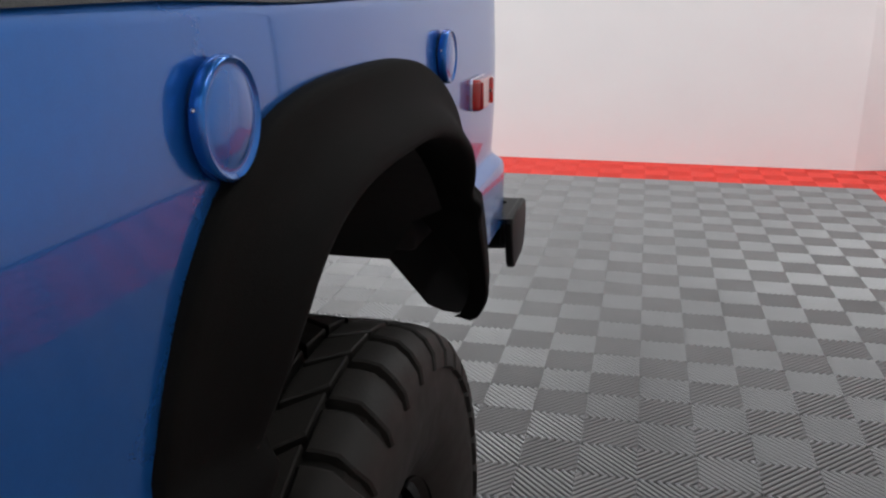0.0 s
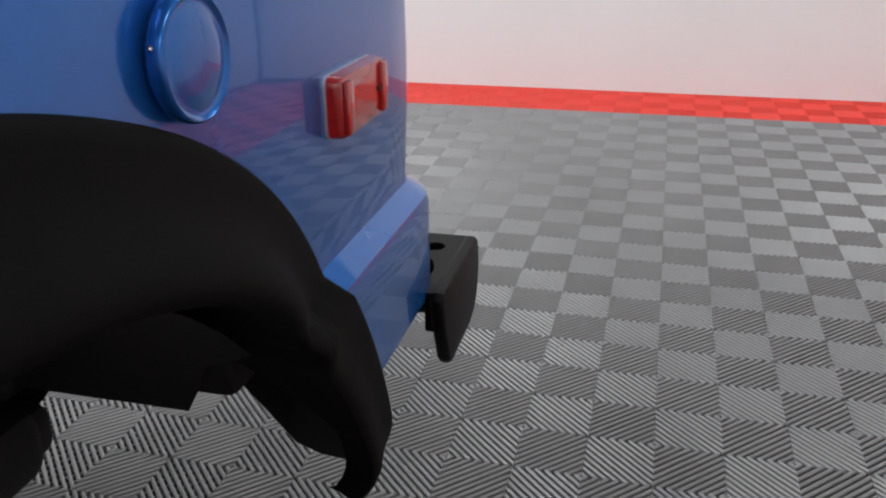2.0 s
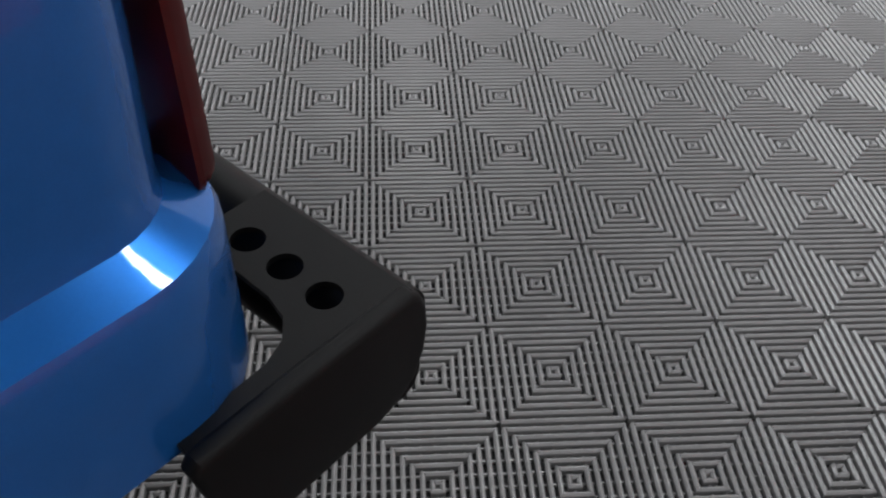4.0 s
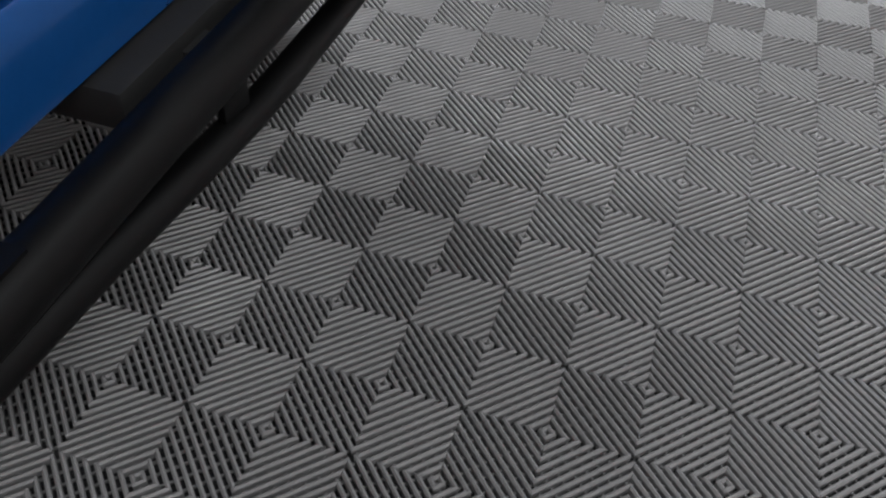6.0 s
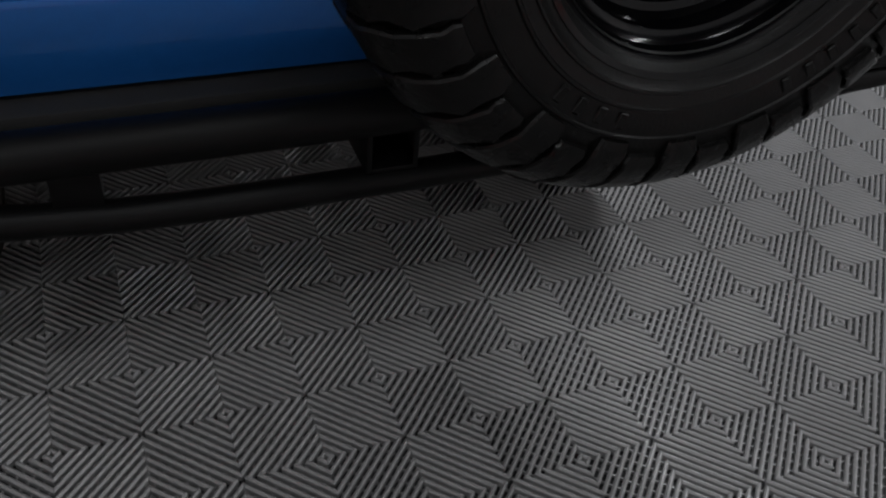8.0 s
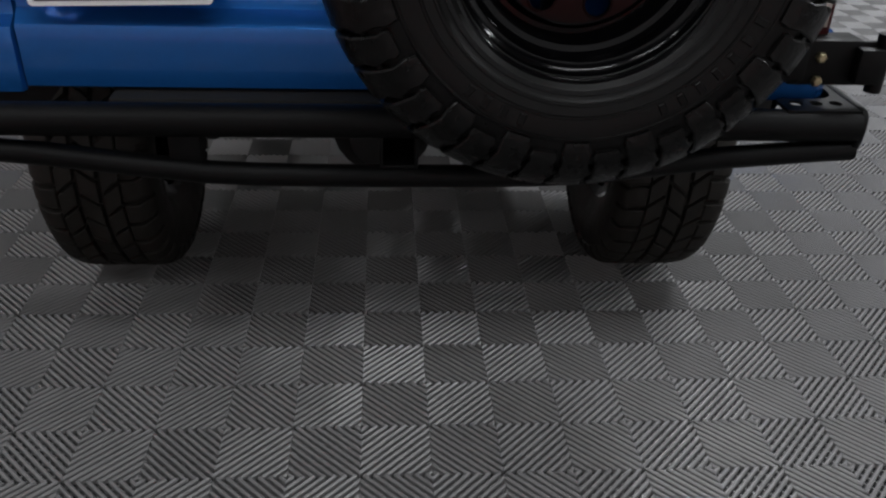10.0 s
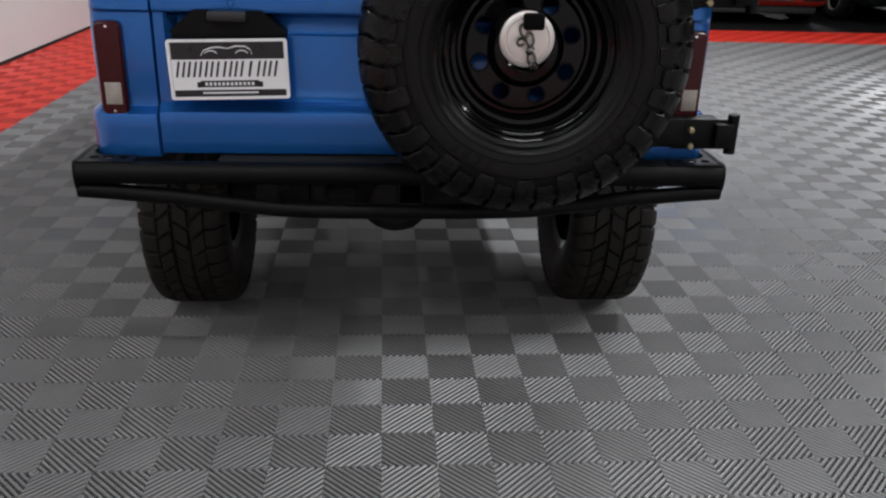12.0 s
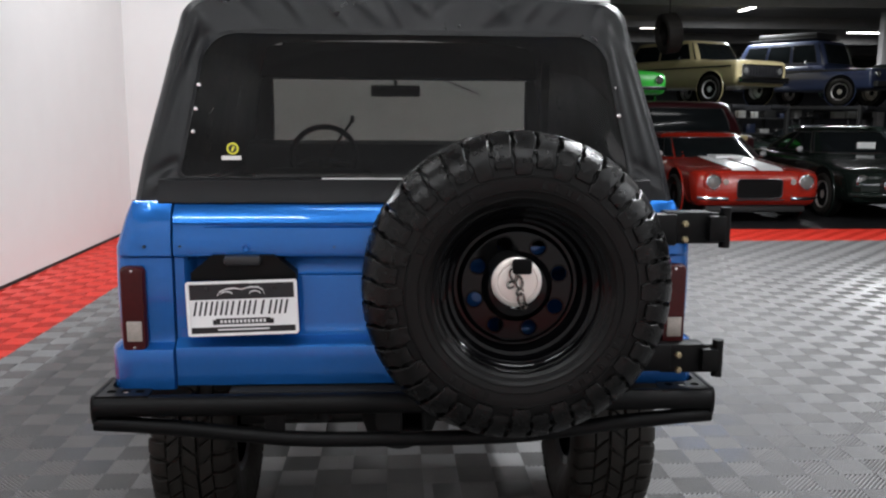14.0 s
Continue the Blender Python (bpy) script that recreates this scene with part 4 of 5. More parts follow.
def window_outline():
    out = []
    def corner_(cx, cz, a0, r):
        return [(cx + r * math.cos(radians(a0 + 90 * k / 10)), cz + r * math.sin(radians(a0 + 90 * k / 10))) for k in range(11)]
    out += corner_(WT - WR, WZ1 - WR, 0, WR)
    out += [(WT - WR - (2 * (WT - WR)) * k / 110, WZ1) for k in range(1, 110)]
    out += corner_(-WT + WR, WZ1 - WR, 90, WR)
    out += [(-WT - (WB - WT) * k / 34, WZ1 - WR - (WZ1 - WR - WZ0 - 0.02) * k / 34) for k in range(1, 34)]
    out += corner_(-WB + 0.02, WZ0 + 0.02, 180, 0.02)
    out += [(-WB + 0.02 + 2 * (WB - 0.02) * k / 60, WZ0) for k in range(1, 60)]
    out += corner_(WB - 0.02, WZ0 + 0.02, 270, 0.02)
    out += [(WB - (WB - WT) * k / 34, WZ0 + 0.02 + (WZ1 - WR - WZ0 - 0.02) * k / 34) for k in range(1, 34)]
    return out


inner = window_outline()
edge = [top_u(k / 400, 0.022) for k in range(401)]
edge += [(edge[-1][0] + (edge[0][0] - edge[-1][0]) * k / 100, 1.292) for k in range(101)]
ea = np.array([math.atan2(z - 1.55, u) for u, z in edge])
eu, ez = np.array([p[0] for p in edge]), np.array([p[1] for p in edge])
order = np.argsort(ea)
outer = []
for u, z in inner:
    a = math.atan2(z - 1.55, u)
    outer.append((float(np.interp(a, ea[order], eu[order], period=2 * math.pi)), float(np.interp(a, ea[order], ez[order], period=2 * math.pi))))
rng = random.Random(23)
folds = []           # straight folds of the slack vinyl: two ends, half width, height
for k in range(15):
    u = -0.60 + 0.086 * k + rng.uniform(-0.03, 0.03)
    lean = rng.uniform(0.04, 0.15) * (1 if u < 0 else -1) * (1 if rng.random() < 0.8 else -1)
    folds.append((u, 1.90, u + lean, rng.uniform(1.770, 1.81), rng.uniform(0.010, 0.017), rng.choice((-1, 1, 1)) * rng.uniform(0.006, 0.012)))
for sd in (-1, 1):
    for k in range(6):
        e = k / 5
        folds.append((sd * (0.585 + 0.055 * e), 1.83 - 0.10 * rng.random(), sd * (0.655 + 0.10 * e + rng.uniform(-0.01, 0.01)), 1.31 + 0.16 * rng.random(), rng.uniform(0.009, 0.015), rng.choice((-1, 1)) * rng.uniform(0.006, 0.010)))
    folds += [(sd * 0.66, 1.40, sd * 0.77, 1.345, 0.014, -0.008), (sd * 0.67, 1.36, sd * 0.75, 1.31, 0.012, 0.006), (sd * 0.60, 1.79, sd * 0.67, 1.86, 0.018, 0.008)]


def fold(u, z):
    """Height of the folds at a point of the rear curtain."""
    out = 0.003 * noise.noise(Vector((u * 7, 4, z * 7)))
    for u0, z0, u1, z1, w, h in folds:
        du, dz = u1 - u0, z1 - z0
        t = max(0.0, min(1.0, ((u - u0) * du + (z - z0) * dz) / (du * du + dz * dz)))
        d2 = (u - u0 - du * t) ** 2 + (z - z0 - dz * t) ** 2
        out += h * (1 - t * t) * math.exp(-d2 / (w * w))
    return out


curtain = Shape()
rows = []
for f in (0.0, 0.02, 0.06, 0.11) + tuple(0.16 + 0.046 * k for k in range(18)) + (0.98, 1.0):
    row = []
    for (ui, zi), (uo, zo) in zip(inner, outer):
        u, z = ui + (uo - ui) * f, zi + (zo - zi) * f
        row.append((XC + u, rear_y(z) - 0.004 * (f < 0.1) - (fold(u, z) * math.sin(math.pi * f) ** 0.5 if 0.0 < f < 1.0 else 0.0), z))
    rows.append(row)
curtain.grid(rows, wrap=True)
rear_curtain = part("rear_curtain", curtain, M["canvas"], top, "creased black vinyl rear curtain", 60)
def ripple(u, z):
    """Slack clear vinyl: nearly flat in the middle, rippled where it is sewn in at the sides."""
    k = max(0.0, min(1.0, (abs(u) - 0.40) / 0.20))
    k *= max(0.0, min(1.0, (1.68 - z) / 0.10))
    return 0.003 * noise.noise(Vector((u * 4, 2, z * 4))) + 0.012 * k * noise.noise(Vector((u * 9, 5, z * 6 + u * 5)))


pane = Shape()
pane.grid([[(XC + u * f, rear_y(1.55 + (z - 1.55) * f) + 0.002 + (ripple(u * f, 1.55 + (z - 1.55) * f) if f < 1 else 0.0), 1.55 + (z - 1.55) * f) for u, z in inner] for f in (1.01, 0.98, 0.955, 0.93, 0.90, 0.87, 0.84, 0.80, 0.76, 0.70, 0.62, 0.5, 0.3, 0.12, 0.0)], wrap=True)
rear_window = part("rear_window", pane, M["window"], top, "clear tinted vinyl rear window", 80)
rear_window.visible_shadow = False
hem_rows = []
for k in range(81):
    u = -0.700 + 1.40 * k / 80
    low = 1.289 + 0.004 * noise.noise(Vector((u * 4, 1, 9))) + 0.0015 * noise.noise(Vector((u * 17, 2, 9)))
    wave = 0.0035 * noise.noise(Vector((u * 6, 3, 4))) + 0.0015 * noise.noise(Vector((u * 21, 3, 4)))
    hem_rows.append([(XC + u, y + wave * e, low + (1.356 - low) * e2) for y, e, e2 in ((0.415, 0.0, 1.0), (0.405, 0.2, 1.0), (0.401, 0.5, 0.95), (0.399, 1.0, 0.70), (0.395, 1.3, 0.45), (0.3905, 1.0, 0.20), (0.388, 0.6, 0.04), (0.390, 0.4, 0.0), (0.396, 0.4, 0.02), (0.408, 0.0, 0.3))])
hem = Shape().grid(hem_rows)
part("hem", hem, M["canvas"], top)
# pale rod drawn as the highlight on the glossy strip below the window
part("window_bar", Shape().tube([(XC - 0.245, 0.412, 1.3565), (XC + 0.60, 0.412, 1.3565)], 0.0035, 8), M["pale"], top)
for sx, sz in ((-0.527, 1.62), (-0.534, 1.552), (-0.540, 1.488), (0.683, 1.62), (0.688, 1.54)):
    part("snap", Shape().lathe([(0.0, 0.006), (0.005, 0.005), (0.007, 0.0)], Matrix.Translation((sx, rear_y(sz) - 0.004, sz)) @ AX_Y, 12), M["chrome"], top, "small bright snap fastener")
st = Matrix.Translation((-0.426, 0.428, 1.441)) @ AX_Y @ Matrix.Rotation(radians(0), 4, "Z")
sticker = part("sticker", Shape().lathe([(0.0, 0.0015), (0.0165, 0.0015), (0.017, 0.0)], st, 24), M["yellow"], top, "small round yellow and black sticker on the window")
part("sticker_disc", Shape().lathe([(0.0, 0.0022), (0.0115, 0.0022), (0.0118, 0.0014)], st, 24), M["ink"], sticker)
part("sticker_bar", Shape().box((0.001, 0, 0.0026), (0.006, 0.015, 0.001), 0, st @ Matrix.Rotation(radians(-20), 4, "Z")), M["yellow"], sticker)
part("sticker_strip", Shape().box((-0.004, -0.026, 0.001), (0.055, 0.012, 0.001), 0, st), M["paper"], top)

# windscreen frame, glass and interior
WS_Y = 2.50
ws = Shape()
for s in (-1, 1):
    ws.box((XC + s * 0.735, WS_Y - 0.03, 1.56), (0.16, 0.06, 0.46), 0.01)
ws.box((XC, WS_Y - 0.12, 1.793), (1.42, 0.24, 0.156), 0.01).box((XC, WS_Y - 0.13, 1.86), (1.16, 0.22, 0.062), 0.01).box((XC, WS_Y, 1.345), (1.48, 0.10, 0.10), 0.01)
screen_frame = part("windscreen_frame", ws, M["trim"], truck)
glass_ob = part("windscreen", Shape().box((XC, WS_Y, 1.555), (1.32, 0.006, 0.34)), M["screen"], screen_frame)
glass_ob.visible_shadow = False
part("wiper", Shape().tube([(XC + 0.19, WS_Y + 0.015, 1.735), (XC + 0.42, WS_Y + 0.015, 1.645)], 0.006, 6), M["black"], screen_frame)
part("wiper", Shape().tube([(XC - 0.05, WS_Y + 0.015, 1.735), (XC - 0.50, WS_Y + 0.015, 1.72)], 0.006, 6), M["black"], screen_frame)
part("rear_view_mirror", Shape().box((0.045, 2.40, 1.657), (0.255, 0.03, 0.058), 0.012).tube([(0.045, 2.41, 1.675), (0.045, 2.46, 1.73)], 0.008, 8), M["black"], truck, "dark interior mirror")
dash = Shape().box((XC, 2.36, 1.27), (1.60, 0.24, 0.27), 0.05)
part("dashboard", dash, M["trim"], truck)
cl = Shape()
sm = Matrix.Translation((-0.30, 2.08, 1.345)) @ Matrix.Rotation(radians(62), 4, "X")
ring = [tuple(sm @ Vector((0.150 * math.cos(a), 0.150 * math.sin(a), 0))) for a in [2 * math.pi * k / 48 for k in range(49)]]
cl.tube(ring, 0.014, 10, False)
for a in (200, 340):
    cl.tube([tuple(sm @ Vector((0, 0, -0.03))), tuple(sm @ Vector((0.145 * math.cos(radians(a)), 0.145 * math.sin(radians(a)), 0)))], 0.012, 8)
wheel_s = part("steering_wheel", cl, M["trim"], truck)
part("steering_column", Shape().tube([tuple(sm @ Vector((0, 0, 0))), tuple(sm @ Vector((0, 0, -0.35)))], 0.03, 12), M["trim"], wheel_s)
part("shift_lever", Shape().tube([(-0.27, 2.18, 1.36), (-0.17, 2.16, 1.505)], 0.007, 8).box((-0.166, 2.16, 1.515), (0.022, 0.022, 0.036), 0.008), M["trim"], wheel_s)


def seat(u):
    back = Shape().box((XC + u, 1.62, 1.06), (0.50, 0.14, 0.50), 0.05, None, 3)
    ob = part("seat", back, M["trim"], truck)
    part("cushion", Shape().box((XC + u, 1.84, 0.90), (0.50, 0.48, 0.14), 0.05, None, 3), M["trim"], ob)


seat(-0.37)
seat(0.37)
part("rear_bench", Shape().box((XC, 0.98, 1.02), (0.98, 0.13, 0.42), 0.05, None, 3).box((XC, 1.18, 0.90), (0.98, 0.36, 0.14), 0.04), M["trim"], truck)


part("seat_belt", Shape().box((0.672, 1.60, 1.50), (0.034, 0.004, 0.50), 0.001).box((0.672, 1.60, 1.665), (0.040, 0.014, 0.05), 0.005), M["pale"], truck, "hanging grey seat belt")


# ---- stored cars in the hall ----
def car_wheel(owner, x, y, z, r, w, s, rim_mat, name="wheel"):
    m = Matrix.Translation((x, y, z)) @ Matrix.Rotation(radians(90 * s), 4, "Y")
    disc = Shape().lathe([(0.0, w * 0.36), (r * 0.18, w * 0.37), (r * 0.24, w * 0.28), (r * 0.48, w * 0.22), (r * 0.58, w * 0.40), (r * 0.62, w * 0.46), (r * 0.60, -w * 0.3)], m, 28)
    for k in range(5):
        disc.box((r * 0.36, 0, w * 0.28), (r * 0.36, r * 0.13, w * 0.10), 0.006, m @ Matrix.Rotation(2 * math.pi * k / 5, 4, "Z"), 1)
    ob = part(name, disc, rim_mat, owner)
    part("tyre", carcass(r, w, r * 0.61, m, 36), M["rubber"], ob)
    return ob


def smooth_rows(rows_, steps):
    """Rows of numbers joined by a smooth curve through them."""
    a = np.array(rows_, float)
    out = []
    for i in range(len(a) - 1):
        p0, p1, p2, p3 = a[max(i - 1, 0)], a[i], a[i + 1], a[min(i + 2, len(a) - 1)]
        for e in range(steps):
            t = e / steps
            m1, m2 = (p2 - p0) * 0.30, (p3 - p1) * 0.30
            out.append((2 * t**3 - 3 * t**2 + 1) * p1 + (t**3 - 2 * t**2 + t) * m1 + (3 * t**2 - 2 * t**3) * p2 + (t**3 - t**2) * m2)
    out.append(a[-1])
    return [tuple(float(x) for x in r) for r in out]


def car(name, label, at, yaw, paint_, stations, cabin, wheels, rim_mat, wheel_r, side_windows=2, roof_mat=None, square=4.5):
    """A car facing -y at the origin, then turned and put in its place. stations: (y, bottom, shoulder, middle, half width);
    cabin: base front y, roof front y, roof rear y, base rear y, base z, roof z, base half width, roof half width."""
    ob = thing(name, (0, 0, 0), label, "car", "stored cars")
    LOCAL.add(ob.name)
    body = Shape()
    rows = []
    for y, zb, zs, zc, hw in smooth_rows(stations, 4):
        mid = (zb + zs) / 2
        half = [(0.0, zb), (hw * 0.84, zb), (hw * 0.93, zb + 0.03), (hw * 0.975, zb + 0.10), (hw * 0.995, mid - 0.02), (hw, mid + 0.06), (hw * 0.995, zs - 0.11), (hw * 0.98, zs - 0.05), (hw * 0.95, zs - 0.014), (hw * 0.90, zs + 0.002), (hw * 0.80, zs + (zc - zs) * 0.35), (hw * 0.6, zs + (zc - zs) * 0.8), (hw * 0.3, zc), (0.0, zc)]
        rows.append([(x, y, z) for x, z in half] + [(-x, y, z) for x, z in half[-2:0:-1]])
    body.grid(rows, wrap=True)
    n = len(rows[0])
    body.f.append(tuple(range(n)))
    body.f.append(tuple(range((len(rows) - 1) * n, len(rows) * n))[::-1])
    part("body", body, paint_, ob, "", 50)
    f0, f1, r1, r0, zb, zt, hb, ht = cabin

    def skin(ex, ey, k, out=0.0):
        """A point of the cabin: ex, ey on its rounded outline (-1 to 1), k from its foot (0) to the roof's edge (1)."""
        fy, ry, hw = f0 + (f1 - f0) * k, r0 + (r1 - r0) * k, hb + (ht - hb) * k
        swell = 0.030 * math.sin(math.pi * min(k, 1.0))
        return Vector(((hw + swell * 0.6 + out) * ex, (fy + ry) / 2 + ((ry - fy) / 2 + swell + out) * ey, zb + (zt - zb) * k))

    def rest(t):
        return (1 - abs(t) ** square) ** (1 / square)

    def end_point(sd, t, k, out=0.0):
        return skin(t, sd * rest(t), k, out)

    def side_point(sd, t, k, out=0.0):
        return skin(sd * rest(t), t, k, out)

    cab = Shape()
    corner_t = 0.5 ** (1 / square)
    along_ = [corner_t * math.sin(math.pi / 2 * q / 8) for q in range(-8, 8)]
    cab_rows = [[end_point(-1, t, k) for t in along_] + [side_point(1, t, k) for t in along_] + [end_point(1, -t, k) for t in along_] + [side_point(-1, -t, k) for t in along_] for k in (0.0, 0.12, 0.3, 0.5, 0.7, 0.88, 1.0)]
    mid_y = (f1 + r1) / 2
    for f, up in ((0.975, 0.018), (0.92, 0.033), (0.75, 0.047), (0.4, 0.056), (0.0, 0.058)):
        cab_rows.append([Vector((p.x * f, mid_y + (p.y - mid_y) * f, zt + up)) for p in cab_rows[6]])
    cab.grid(cab_rows, wrap=True)
    part("cabin", cab, roof_mat or paint_, ob, "", 50)

    def pane_(nm, point, sd, t0, t1, k0, k1, trim_):
        m_, q_ = 12, 6
        front = [[point(sd, t0 + (t1 - t0) * i / m_, k0 + (k1 - k0) * e / q_, 0.006) for i in range(m_ + 1)] for e in range(q_ + 1)]
        w = part(nm, Shape().grid(front), M["car_glass"], ob, "", 60)
        border = front[0] + [r[-1] for r in front[1:]] + front[-1][-2::-1] + [r[0] for r in front[-2::-1]]
        part("window_trim", Shape().tube(border, 0.011, 6, False), trim_, w)

    pane_("windscreen", end_point, -1, -0.93, 0.93, 0.06, 0.90, M["chrome"])
    pane_("rear_window", end_point, 1, -0.85, 0.85, 0.14, 0.86, M["black"])
    span = [-0.84 + 1.66 * q / side_windows for q in range(side_windows + 1)]
    for q0, q1 in zip(span, span[1:]):
        for sd in (-1, 1):
            pane_("side_window", side_point, sd, q0 + 0.035, q1 - 0.035, 0.10, 0.86, M["black"])
    wide = stations[len(stations) // 2][4]
    for wy in wheels:
        for sd in (-1, 1):
            car_wheel(ob, sd * (wide - 0.085), wy, wheel_r, wheel_r, 0.23, sd, rim_mat)
            m = Matrix.Translation((sd * (wide + 0.006), wy, wheel_r + 0.03)) @ Matrix.Rotation(radians(90 * sd), 4, "Y")
            # a flat black disc paints the shade inside the wheel well
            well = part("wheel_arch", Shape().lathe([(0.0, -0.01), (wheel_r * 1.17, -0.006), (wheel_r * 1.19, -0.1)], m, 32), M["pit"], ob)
            part("arch_lip", Shape().lathe([(wheel_r * 1.16, -0.008), (wheel_r * 1.17, 0.006), (wheel_r * 1.19, 0.005), (wheel_r * 1.21, -0.012)], m, 32), paint_, well)
    for sd in (-1, 1):
        mx = side_point(1, -0.7, 0.0)
        part("door_mirror", Shape().lathe([(0.0, -0.03), (0.05, -0.02), (0.06, 0.02), (0.05, 0.03), (0.0, 0.032)], Matrix.Translation((sd * (abs(mx.x) + 0.10), mx.y + 0.12, zb + 0.07)) @ AX_Y, 16).tube([(sd * abs(mx.x), mx.y + 0.13, zb - 0.01), (sd * (abs(mx.x) + 0.09), mx.y + 0.12, zb + 0.05)], 0.012, 6), M["chrome"], ob)
    ob.matrix_world = pose(*at, 0, 0, yaw)
    return ob


def round_lamp(owner, x, y, z, r):
    m = Matrix.Translation((x, y, z)) @ AX_Y
    ob = part("headlight", Shape().lathe([(r * 1.25, -0.02), (r * 1.22, 0.02), (r * 1.05, 0.026), (r, 0.012)], m, 28), M["chrome"], owner)
    part("lens", Shape().lathe([(r, 0.012), (r * 0.7, 0.024), (0.0, 0.03)], m, 28), M["headlamp"], ob)


# red coupe with white stripes
st = [(-0.02, 0.32, 0.60, 0.68, 0.80), (0.05, 0.26, 0.70, 0.75, 0.90), (0.22, 0.22, 0.76, 0.79, 0.94), (0.9, 0.20, 0.78, 0.84, 0.945), (1.6, 0.20, 0.82, 0.90, 0.945), (2.6, 0.20, 0.84, 0.88, 0.945), (3.9, 0.22, 0.86, 0.90, 0.93), (4.6, 0.30, 0.84, 0.88, 0.86), (4.74, 0.42, 0.72, 0.74, 0.78)]
coupe = car("sports_coupe", "orange-red vintage sports coupe with twin white hood stripes", (5.30, 9.82, 0.012), 0.7, M["orange"], st, (1.34, 2.16, 2.95, 3.9, 0.85, 1.215, 0.86, 0.68), (0.86, 3.62), M["steel"], 0.335, square=3.4)
nose = Shape().prism(rounded(0.66, 0.27, 0.05), 0.03, Matrix.Translation((0, -0.005, 0.505)) @ AX_Y)
g = part("grille", nose, M["pit"], coupe, "black recessed grille")
part("grille_frame", Shape().tube([(x, -0.038, 0.505 + z) for x, z in rounded(0.66, 0.27, 0.05)] + [(0.33, -0.038, 0.59)], 0.009, 6, False), M["ink"], g)
for k in range(7):
    part("grille_bar", Shape().box((0, -0.037, 0.41 + 0.031 * k), (0.62, 0.008, 0.004)), M["black"], g)
for sd in (-1, 1):
    round_lamp(coupe, sd * 0.685, -0.015, 0.595, 0.092)
    part("lamp_ring", Shape().lathe([(0.150, -0.06), (0.142, 0.0), (0.128, 0.016), (0.114, 0.014)], Matrix.Translation((sd * 0.685, -0.015, 0.595)) @ AX_Y, 32), M["orange"], coupe)
    part("front_bumperette", Shape().tube([(sd * 0.46, -0.02, 0.36), (sd * 0.70, -0.03, 0.365), (sd * 0.88, 0.06, 0.37)], 0.028, 10), M["chrome"], coupe, "slim chrome corner bumper")
    stripe = Shape().grid([[(sd * x, y, z) for x in (0.028, 0.2, 0.38)] for y, z in ((0.06, 0.760), (0.22, 0.800), (0.55, 0.825), (0.9, 0.850), (1.25, 0.882), (1.50, 0.905))])
    part("hood_stripe", stripe, M["white"], coupe, "broad white hood stripe")
part("hood_scoop", Shape().box((0, 1.30, 0.90), (0.44, 0.42, 0.05), 0.02), M["white"], coupe)
part("front_spoiler", Shape().box((0, 0.14, 0.20), (1.5, 0.12, 0.10), 0.03), M["black"], coupe)
part("lower_trim", Shape().tube([(-0.36, -0.045, 0.345), (0.36, -0.045, 0.345)], 0.009, 8), M["chrome"], coupe)
for sd in (-1, 1):
    part("parking_lamp", Shape().lathe([(0.0, 0.01), (0.04, 0.006), (0.046, -0.01)], Matrix.Translation((sd * 0.50, -0.02, 0.60)) @ AX_Y, 16), M["clear_lens"], coupe)

# dark green fastback
st = [(-0.02, 0.34, 0.58, 0.66, 0.78), (0.06, 0.28, 0.68, 0.74, 0.88), (0.30, 0.24, 0.76, 0.80, 0.92), (1.0, 0.22, 0.84, 0.90, 0.93), (1.7, 0.22, 0.88, 0.95, 0.93), (2.8, 0.22, 0.90, 0.93, 0.93), (4.0, 0.24, 0.92, 0.96, 0.92), (4.6, 0.32, 0.88, 0.92, 0.88), (4.72, 0.45, 0.78, 0.80, 0.80)]
fastback = car("fastback_coupe", "very dark green vintage fastback coupe with chrome window trim", (7.63, 9.86, 0.012), -3.2, M["bottle"], st, (1.55, 2.15, 2.9, 4.2, 0.92, 1.33, 0.77, 0.58), (0.88, 3.65), M["satin"], 0.34)
g = part("grille", Shape().prism(rounded(1.0, 0.20, 0.04), 0.03, Matrix.Translation((0, 0.01, 0.54)) @ AX_Y), M["black"], fastback, "wide black grille")
for sd in (-1, 1):
    round_lamp(fastback, sd * 0.36, -0.005, 0.55, 0.07)
    round_lamp(fastback, sd * 0.74, 0.03, 0.60, 0.075)
part("front_bumper", Shape().tube([(-0.88, 0.08, 0.40), (-0.7, -0.06, 0.40), (0.7, -0.06, 0.40), (0.88, 0.08, 0.40)], 0.035, 10), M["bottle"], fastback)
part("price_card", Shape().box((0.10, 1.68, 1.02), (0.30, 0.02, 0.20), 0, Matrix.Rotation(0, 4, "X")), M["paper"], fastback, "white card behind the windscreen")

# maroon estate with a cream stripe, half hidden behind the red coupe
st = [(0.0, 0.42, 1.00, 1.06, 0.86), (0.2, 0.36, 1.12, 1.16, 0.93), (1.2, 0.34, 1.18, 1.22, 0.95), (2.5, 0.34, 1.20, 1.22, 0.95), (4.5, 0.36, 1.20, 1.22, 0.95), (4.7, 0.46, 1.15, 1.17, 0.92)]
estate = car("estate_car", "maroon vintage utility wagon with a cream side band", (1.75, 13.3, 0.012), -84, M["maroon"], st, (1.3, 1.9, 4.35, 4.62, 1.20, 1.74, 0.88, 0.76), (0.9, 3.7), M["satin"], 0.36, 1, square=7)
for sd in (-1, 1):
    part("side_band", Shape().box((sd * 0.945, 2.4, 1.15), (0.02, 4.3, 0.09), 0.005), M["cream"], estate, "cream painted side band")

